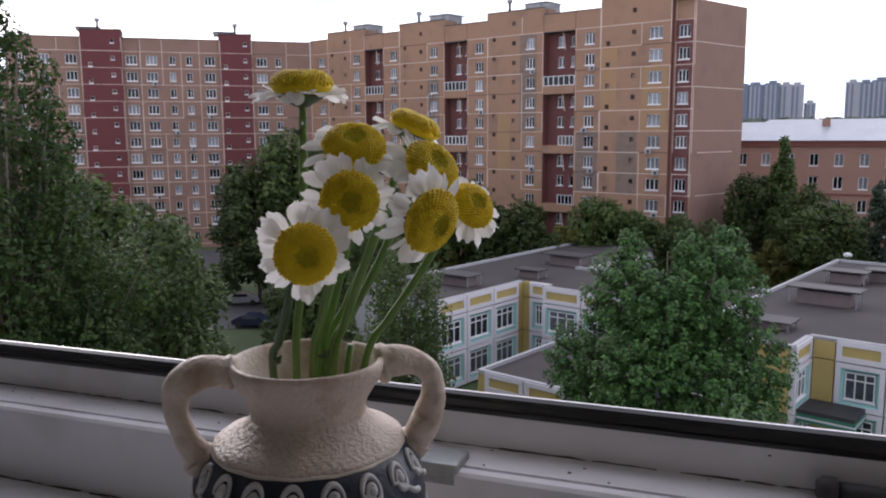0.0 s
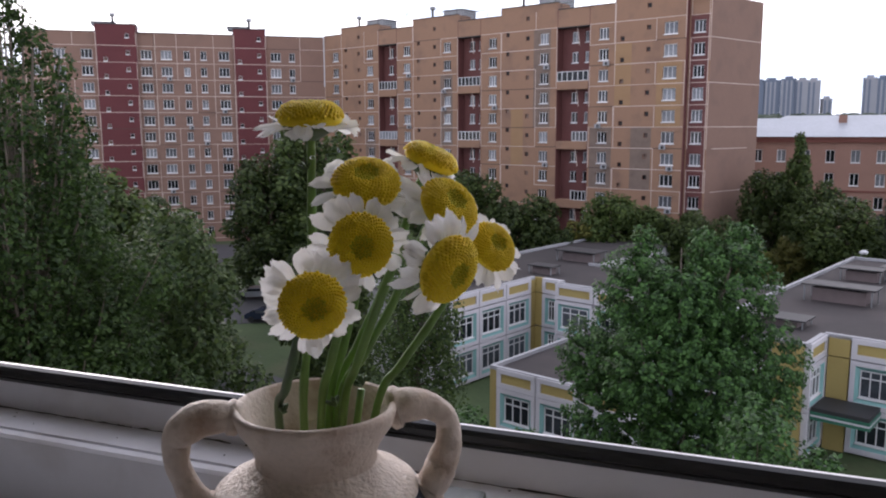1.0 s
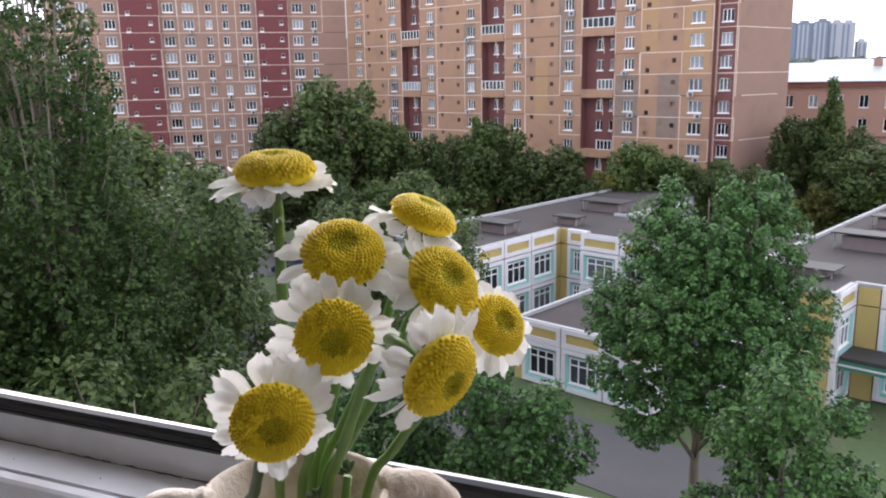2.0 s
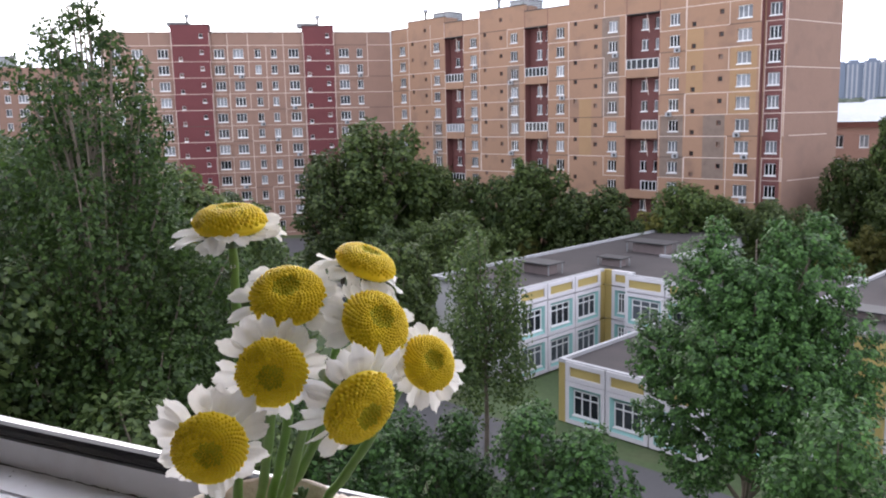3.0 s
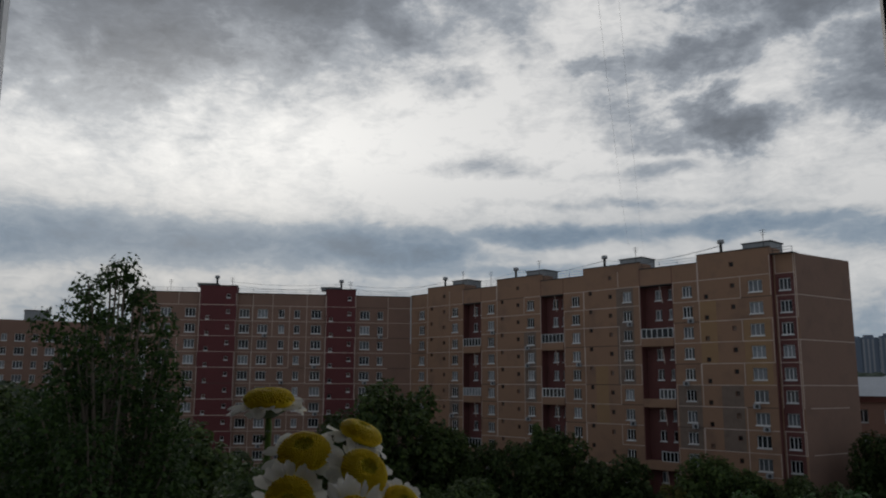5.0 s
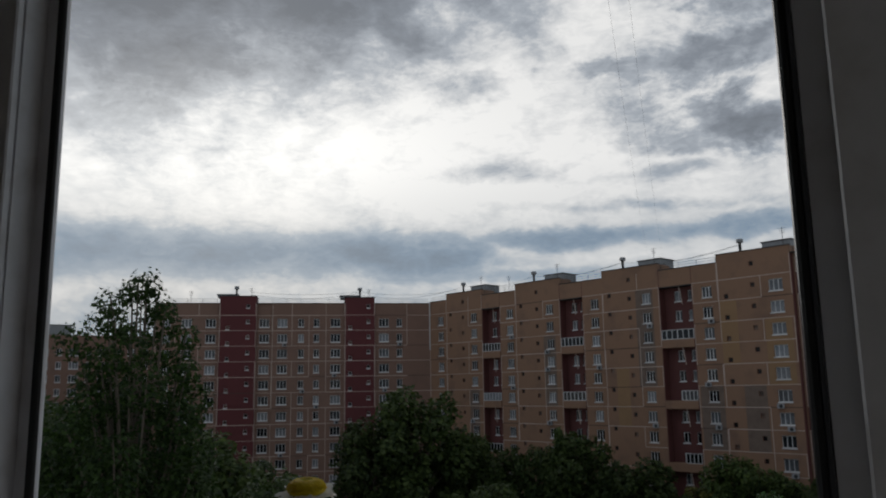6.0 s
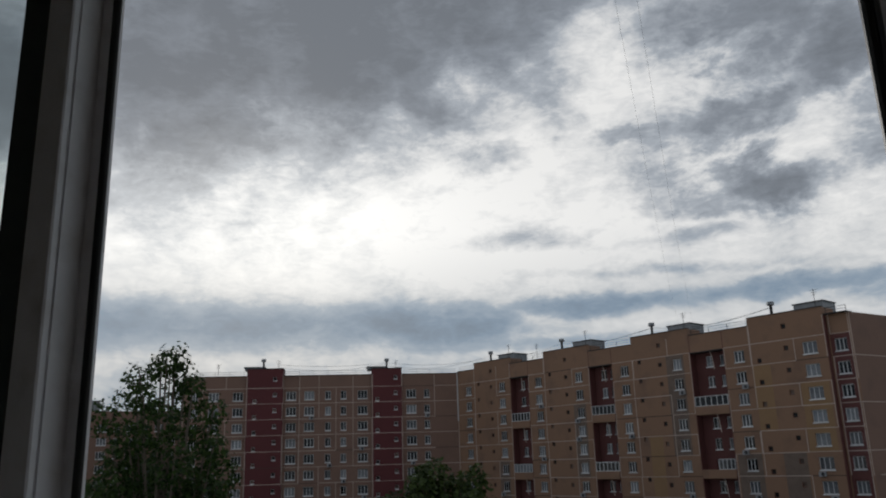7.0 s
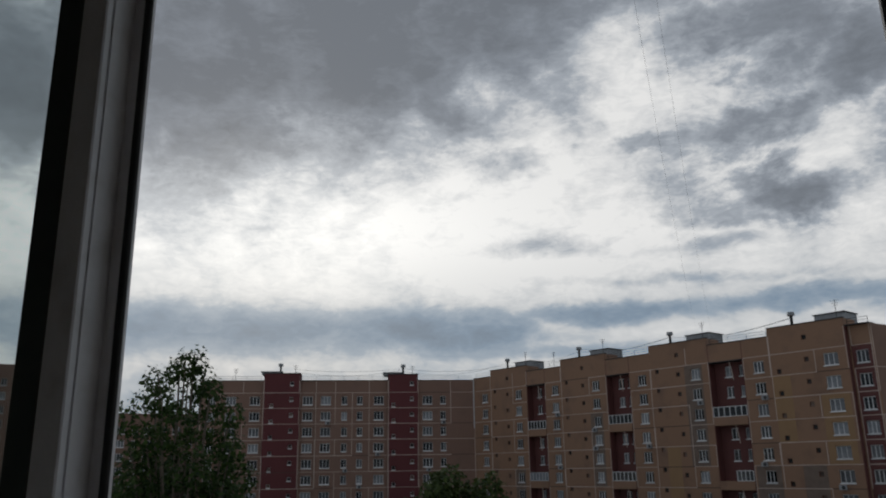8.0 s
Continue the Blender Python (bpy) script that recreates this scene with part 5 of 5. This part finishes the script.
def car(x, y, turn, paint, label):
    ob = holder("parked_car", pose(x, y, 0.05, 0, 0, turn), label, "car", "cars in the yard")
    bm = bmesh.new()
    side = [(-2.1, 0.35), (-2.15, 0.75), (-1.9, 0.95), (-1.3, 1.0), (-0.75, 1.42), (0.55, 1.45), (1.3, 0.98), (1.95, 0.85), (2.15, 0.6), (2.1, 0.35)]
    a = [bm.verts.new((px, -0.82, pz)) for px, pz in side]
    b = [bm.verts.new((px, 0.82, pz)) for px, pz in side]
    for k in range(len(side)):
        bm.faces.new((a[k], a[(k + 1) % len(side)], b[(k + 1) % len(side)], b[k]))
    bm.faces.new(a[::-1]), bm.faces.new(b)
    bmesh.ops.bevel(bm, geom=bm.edges[:], offset=0.06, segments=2, affect="EDGES", profile=0.5)
    part("body", bm, paint, ob, smooth=False)
    for yy in (-0.835, 0.815):
        part("side_window", box_bm(-0.85, 0.75, yy, yy + 0.02, 1.03, 1.33), KG_PANE, ob, "dark side glass")
    for px in (-1.35, 1.35):
        for yy in (-0.86, 0.68):
            bm = bmesh.new()
            add_tube(bm, [(px, yy, 0.32), (px, yy + 0.18, 0.32)], 0.32, 14)
            part("wheel", bm, TYRE, ob)


for x, y, t_, k, lab in ((-48.1, 70.2, 12, 0, "dark blue car parked in the yard"), (-53.0, 82.0, 30, 1, "silver car parked in the yard"), (-50.2, 84.4, 32, 2, "white car parked in the yard"), (-56.0, 79.5, 30, 1, "silver car parked in the yard"),
                         (-60.0, 95.0, 70, 3, "red car parked under the trees"), (-56.5, 98.5, 70, 3, "red car parked under the trees")):
    car(x, y, t_, CARPAINTS[k], lab)

# two thin cables strung from the roof overhead to the long block
for name, a_, b_ in (("roof_cable", (-3.2, 9.0, EYE + 14.5), (-29.0, 116.0, LOWROOF + 1.2)), ("roof_cable", (-2.8, 9.4, EYE + 14.5), (-27.0, 115.4, LOWROOF + 1.2))):
    a_, b_ = Vector(a_), Vector(b_)
    bm = bmesh.new()
    add_tube(bm, [a_.lerp(b_, k / 24) - Vector((0, 0, 16 * (k / 24) * (1 - k / 24))) for k in range(25)], 0.0035, 5)
    tagged(part(name, bm, STEELGREY, None), "thin dark cable strung between two roofs", "cable", "cables between roofs")
# ---- trees ----
def crown_mesh(name, lobes, count, leaf, seed, m, flat=0.35, hang=0.0):
    """Leaves round a set of lobes (x, y, z, rx, ry, rz): many small four-cornered leaves, denser towards the lobes' skins."""
    rng = np.random.default_rng(seed)
    lob = np.array(lobes, dtype=float)
    weight = (lob[:, 3] * lob[:, 4] * lob[:, 5]) ** (2.0 / 3.0)
    pick = rng.choice(len(lob), count, p=weight / weight.sum())
    d = rng.normal(size=(count, 3))
    d /= np.linalg.norm(d, axis=1)[:, None]
    rad = rng.uniform(0.25, 1.0, count) ** 0.45
    # clumps: pull leaves towards twig ends
    twigs = rng.normal(size=(90, 3))
    twigs /= np.linalg.norm(twigs, axis=1)[:, None]
    near = twigs[np.argmax(d @ twigs.T, axis=1)]
    d = d * 0.55 + near * 0.45
    rad *= 0.84 + 0.26 * (np.sin(near @ np.array([12.9, 78.2, 37.7])) * 0.5 + 0.5)
    c = lob[pick, :3] + d * rad[:, None] * lob[pick, 3:]
    if hang:
        c[:, 2] -= rng.uniform(0, 1, count) ** 2 * hang
    n = d * 0.9 + rng.normal(size=(count, 3)) * 0.5 + np.array([0, 0, flat + 0.25])
    n /= np.linalg.norm(n, axis=1)[:, None]
    u = np.cross(n, rng.normal(size=(count, 3)))
    u /= np.linalg.norm(u, axis=1)[:, None]
    v = np.cross(n, u)
    s = leaf * rng.uniform(0.6, 1.3, count)[:, None]
    bend = n * s * 0.18
    verts = np.stack([c - u * s, c + v * s * 0.62 - bend, c + u * s, c - v * s * 0.62 - bend], axis=1).reshape(-1, 3)
    me = bpy.data.meshes.new(name)
    me.vertices.add(count * 4)
    me.vertices.foreach_set("co", verts.astype(np.float32).ravel())
    me.loops.add(count * 4)
    me.loops.foreach_set("vertex_index", np.arange(count * 4, dtype=np.int32))
    me.polygons.add(count)
    me.polygons.foreach_set("loop_start", np.arange(0, count * 4, 4, dtype=np.int32))
    me.update(calc_edges=True)
    me.materials.append(m)
    return me


def limbs(bm, lobes, base_r, fork, seed):
    """Trunk and a limb into each lobe."""
    rnd = random.Random(seed)
    top = max(l[2] for l in lobes)
    trunk = [(0, 0, 0), (0.05, 0.02, fork * 0.5), (0.0, 0.05, fork), (0.1, 0.0, (fork + top) / 2), (0.05, 0.05, top)]
    add_tube(bm, trunk, [base_r, base_r * 0.85, base_r * 0.7, base_r * 0.4, base_r * 0.08], 9)
    for l in lobes:
        z0 = min(l[2] * 0.85, fork + rnd.uniform(0, 0.5) * max(l[2] - fork, 0.2))
        mid = (l[0] * 0.45, l[1] * 0.45, z0 + (l[2] - z0) * 0.6)
        add_tube(bm, [(0.02, 0.02, z0), mid, (l[0], l[1], l[2]), (l[0] * 1.12, l[1] * 1.12, l[2] + l[5] * 0.7)], [base_r * 0.38, base_r * 0.26, base_r * 0.15, base_r * 0.03], 6)


def tree(name, at, lobes, count, leaf, seed, m, label, base_r=0.25, fork=3.0, flat=0.35, hang=0.0, group="trees round the yard"):
    ob = holder(name, at, label, "tree", group)
    bm = bmesh.new()
    limbs(bm, lobes, base_r, fork, seed)
    part("trunk", bm, BARK, ob, "grey-brown trunk and limbs", True)
    crown = new("crown", crown_mesh("crown", lobes, count, leaf, seed, m, flat, hang))
    crown.parent = ob
    return ob


def polar(az, dist):
    return -dist * math.sin(radians(az)), dist * math.cos(radians(az))


def broad(seed, height, radius, n=16, low_=0.28):
    """Lobes of a broad crown: n uneven masses inside an egg-shaped outline."""
    rnd = random.Random(seed)
    out = [(0, 0, height * 0.62, radius * 0.62, radius * 0.62, height * 0.26)]
    for k in range(n):
        z = low_ + (0.93 - low_) * ((k + rnd.random()) / n)
        reach = radius * (1 - abs((z - 0.52) / 0.56) ** 2.2) * rnd.uniform(0.55, 0.80)
        a = k * 2.4 + rnd.uniform(-0.5, 0.5)
        r = radius * rnd.uniform(0.24, 0.42)
        out.append((reach * math.cos(a), reach * math.sin(a), height * z, r, r, r * rnd.uniform(0.8, 1.15)))
    return out


def spire(seed, height, radius, n=30, low_=0.15, power=0.85, puff=0.14):
    """Lobes of a tall pointed crown."""
    rnd = random.Random(seed)
    out = []
    for k in range(n):
        q = (k + rnd.random() * 0.6) / n
        z = low_ + (0.97 - low_) * q
        reach = radius * (1 - q) ** power * rnd.uniform(0.45, 0.85)
        a = k * 2.4 + rnd.uniform(-0.4, 0.4)
        r = radius * (puff + 0.26 * (1 - q)) * rnd.uniform(0.8, 1.2)
        out.append((reach * math.cos(a), reach * math.sin(a), height * z, r, r, r * (1.35 if puff > 0.1 else 0.95)))
    return out


# the round maple before the kindergarten
x, y = polar(5.0, 35)
maple = [(0, 0, 10.5, 3.6, 3.6, 4.2), (-1.7, 0, 13.2, 1.9, 2.0, 2.1), (1.9, 0, 13.6, 2.1, 2.1, 2.5), (0.1, -1.4, 13.0, 1.7, 1.6, 1.8), (-3.6, 0.2, 10.2, 1.6, 1.8, 1.9), (-2.9, -1.2, 8.0, 1.8, 1.7, 1.8), (3.5, -0.4, 10.6, 1.7, 1.8, 2.2), (3.9, 0.4, 8.6, 1.3, 1.5, 1.5), (1.6, -2.6, 10.2, 1.8, 1.5, 2.0)]
maple += [(-1.2, -2.8, 10.6, 1.7, 1.5, 1.9), (0.4, -2.9, 7.8, 1.9, 1.5, 1.6), (2.6, -2.0, 7.0, 1.6, 1.4, 1.5), (-1.9, -2.2, 6.2, 1.5, 1.4, 1.4), (0.4, 2.4, 11.4, 2.4, 1.9, 2.6), (2.5, 1.0, 15.1, 0.9, 0.9, 1.3), (-1.5, 0.4, 15.0, 0.7, 0.7, 1.2), (0.9, 0.2, 15.2, 0.7, 0.7, 1.0)]
tree("maple_tree", pose(x, y, 0, 0, 0, 5), maple, 92000, 0.092, 11, LEAF_A, "round green maple tree in full leaf before the kindergarten", 0.3, 3.2)

# the tall tree beside the window's view
x, y = polar(49.7, 29)
tree("poplar_tree", pose(x, y, 0), spire(5, 24.9, 7.6, 130, 0.12, 0.52, 0.07) + [(0, 0, 10, 3.4, 3.4, 5.0), (0.3, 0, 15, 2.7, 2.7, 3.6), (-0.2, 0.2, 19, 1.7, 1.7, 2.6)], 200000, 0.088, 12, LEAF_P, "tall pointed dark green poplar rising above the roofs", 0.2, 5.0, 0.3)
x, y = polar(41.5, 34)
tree("birch_tree", pose(x, y, 0), broad(8, 17.0, 4.6, 20), 24000, 0.14, 13, LEAF_B, "leafy green birch in the yard", 0.22, 4.0, 0.2, 0.8)
x, y = polar(59.5, 27)
tree("birch_tree", pose(x, y, 0), broad(9, 18.5, 4.6, 20), 22000, 0.15, 14, LEAF_B, "leafy green birch in the yard", 0.22, 4.0, 0.2, 0.6)
x, y = polar(46.0, 21)
tree("birch_tree", pose(x, y, 0), broad(10, 13.5, 4.4, 18), 22000, 0.12, 15, LEAF_B, "leafy green birch in the yard", 0.2, 3.0, 0.2, 0.6)
x, y = polar(35.5, 30)
tree("lilac_tree", pose(x, y, 0), broad(12, 10.2, 3.6, 16), 18000, 0.12, 16, LEAF_A, "low green tree below the window", 0.16, 2.0)
# weeping birch before the school wall
x, y = polar(23.6, 46)
tree("weeping_birch", pose(x, y, 0), broad(13, 14.6, 2.9, 16, 0.4), 11000, 0.13, 17, LEAF_B, "thin weeping birch before the kindergarten wall", 0.16, 5.0, 0.0, 4.2)
x, y = polar(-0.8, 27)
tree("young_maple", pose(x, y, 0), broad(14, 11.4, 3.2, 16), 20000, 0.105, 18, LEAF_A, "young light green maple below the window", 0.1, 2.0)
x, y = polar(18.5, 30)
tree("young_maple", pose(x, y, 0), broad(15, 9.4, 3.4, 16), 18000, 0.11, 19, LEAF_A, "young light green maple below the window", 0.1, 2.0)
x, y = polar(27.5, 33)
tree("young_maple", pose(x, y, 0), broad(16, 8.2, 3.0, 14), 14000, 0.11, 29, LEAF_A, "young light green maple below the window", 0.1, 2.0)

# the belt of trees before the long blocks: a few shapes, each used again at its own size
BASES = []
for k, (m_, kind_, lab) in enumerate(((LEAF_C, "broad", "round green tree before the apartment block"), (LEAF_C, "broad", "dense dark green tree before the apartment block"), (LEAF_C, "tall", "tall narrow green tree in the yard"),
                                      (LEAF_Y, "broad", "yellowing green tree by the apartment block"), (LEAF_D, "tall", "dark spruce in the yard"), (LEAF_B, "broad", "green tree at the yard's edge"))):
    lobes = broad(60 + k, 14, 4.6, 20, 0.16) if kind_ == "broad" else spire(60 + k, 16, 4.0, 26, 0.1, 0.8)
    t_ = tree("yard_tree", pose(0, 0, 0), lobes, 15000, 0.21, 70 + k, m_, lab, 0.22, 2.5)
    BASES.append((t_, 15.8 if kind_ == "broad" else 17.2))
rnd = random.Random(99)
used = set()


def belt(az, el, dist, shape, wide):
    """One tree of the belt: its azimuth, the elevation of its top, distance, shape and breadth."""
    base, tall = BASES[shape]
    x, y = polar(az, dist)
    f = (EYE + dist * math.tan(radians(el))) / tall
    g = f * wide * (1.2 if f < 0.8 else 0.95)
    m = pose(x, y, 0, 0, 0, rnd.uniform(0, 360)) @ Matrix.Diagonal((g, g, f, 1))
    if shape in used:
        copy_thing(base, m)
    else:
        base.matrix_world = m
        used.add(shape)


belt(40.6, -4.6, 62, 5, 1.0)
belt(33.9, -0.4, 97, 0, 1.15)
belt(31.0, -0.6, 99, 0, 1.0)
belt(41.0, -3.2, 74, 1, 1.0)
belt(42.5, -2.6, 85, 5, 1.1)
belt(29.2, -2.8, 104, 1, 1.1)
belt(27.2, -3.4, 106, 0, 1.1)
belt(25.2, -3.2, 104, 1, 1.2)
belt(22.6, -2.6, 102, 5, 0.9)
belt(21.0, -1.9, 98, 2, 0.9)
belt(19.6, -3.6, 100, 0, 1.1)
belt(17.6, -4.4, 97, 1, 1.1)
belt(15.6, -5.2, 95, 0, 1.0)
belt(13.6, -6.0, 92, 5, 0.9)
belt(11.4, -5.4, 95, 3, 0.9)
belt(9.4, -5.0, 96, 0, 0.9)
belt(7.0, -4.6, 97, 1, 1.0)
belt(5.2, -4.9, 95, 1, 1.0)
belt(3.6, -6.2, 92, 0, 0.9)
belt(2.0, -6.0, 95, 3, 0.9)
belt(0.4, -5.2, 99, 3, 1.0)
belt(-0.6, -3.3, 112, 0, 0.9)
belt(-2.2, 0.6, 112, 2, 1.0)
belt(-3.3, -2.6, 108, 1, 1.0)
belt(-4.6, -5.0, 100, 0, 1.0)
belt(-5.8, -5.6, 104, 5, 0.9)
belt(-7.8, -2.4, 106, 4, 1.0)
belt(-9.2, -3.6, 98, 4, 1.0)
belt(-11, -3.0, 100, 1, 1.1)
belt(-2.0, -4.6, 100, 3, 0.8)
belt(41.6, -7.2, 55, 5, 0.9)
belt(30.5, -6.0, 82, 5, 0.9)
belt(28.0, -6.2, 84, 1, 0.9)
belt(26.0, -7.0, 76, 0, 0.8)
belt(23.5, -7.0, 88, 1, 0.9)
belt(46, -3.5, 70, 0, 1.0)
belt(50, -2.0, 80, 1, 1.2)
belt(55, -1.0, 90, 0, 1.2)
belt(60, -1.0, 85, 5, 1.2)
belt(64, -1.0, 70, 1, 1.1)
belt(44, -7.0, 50, 1, 0.9)
belt(30.0, -9.0, 60, 0, 0.8)
belt(20.5, -5.6, 96, 3, 0.7)
belt(24.5, -8.6, 66, 2, 0.7)
for k, (base, tall) in enumerate(BASES):
    if k not in used:
        base.matrix_world = pose(-80 - 8 * k, 60, 0)

# woods out to the horizon
rnd = random.Random(7)
proto = bmesh.new()
bmesh.ops.create_icosphere(proto, subdivisions=2, radius=1.0)
pv = [v.co.copy() for v in proto.verts]
pf = [[v.index for v in f_.verts] for f_ in proto.faces]
proto.free()
allv, allf = [], []
for k in range(900):
    dist_ = 190 + 1100 * rnd.random() ** 1.3
    az_ = rnd.uniform(-16, 70) if k % 3 else rnd.uniform(-13, 3)
    x, y = polar(az_, dist_)
    r = rnd.uniform(5, 9) * (1 + dist_ / 900)
    tall = (19 if az_ < 6 else 22) * (1 + max(0, dist_ - 300) / 900)
    base_i = len(allv)
    for v in pv:
        g = 1 + 0.35 * noise.noise(v * 2.2 + Vector((k, 0, 0)))
        allv.append((x + v.x * r * g, y + v.y * r * g, max(0, tall * 0.55 + v.z * tall * 0.45 * g)))
    allf += [[i + base_i for i in f_] for f_ in pf]
me = bpy.data.meshes.new("far_woods")
me.from_pydata(allv, [], allf)
me.materials.append(FARWOOD)
tagged(new("far_woods", me), "far green woods along the horizon", "woods", kind="stuff")
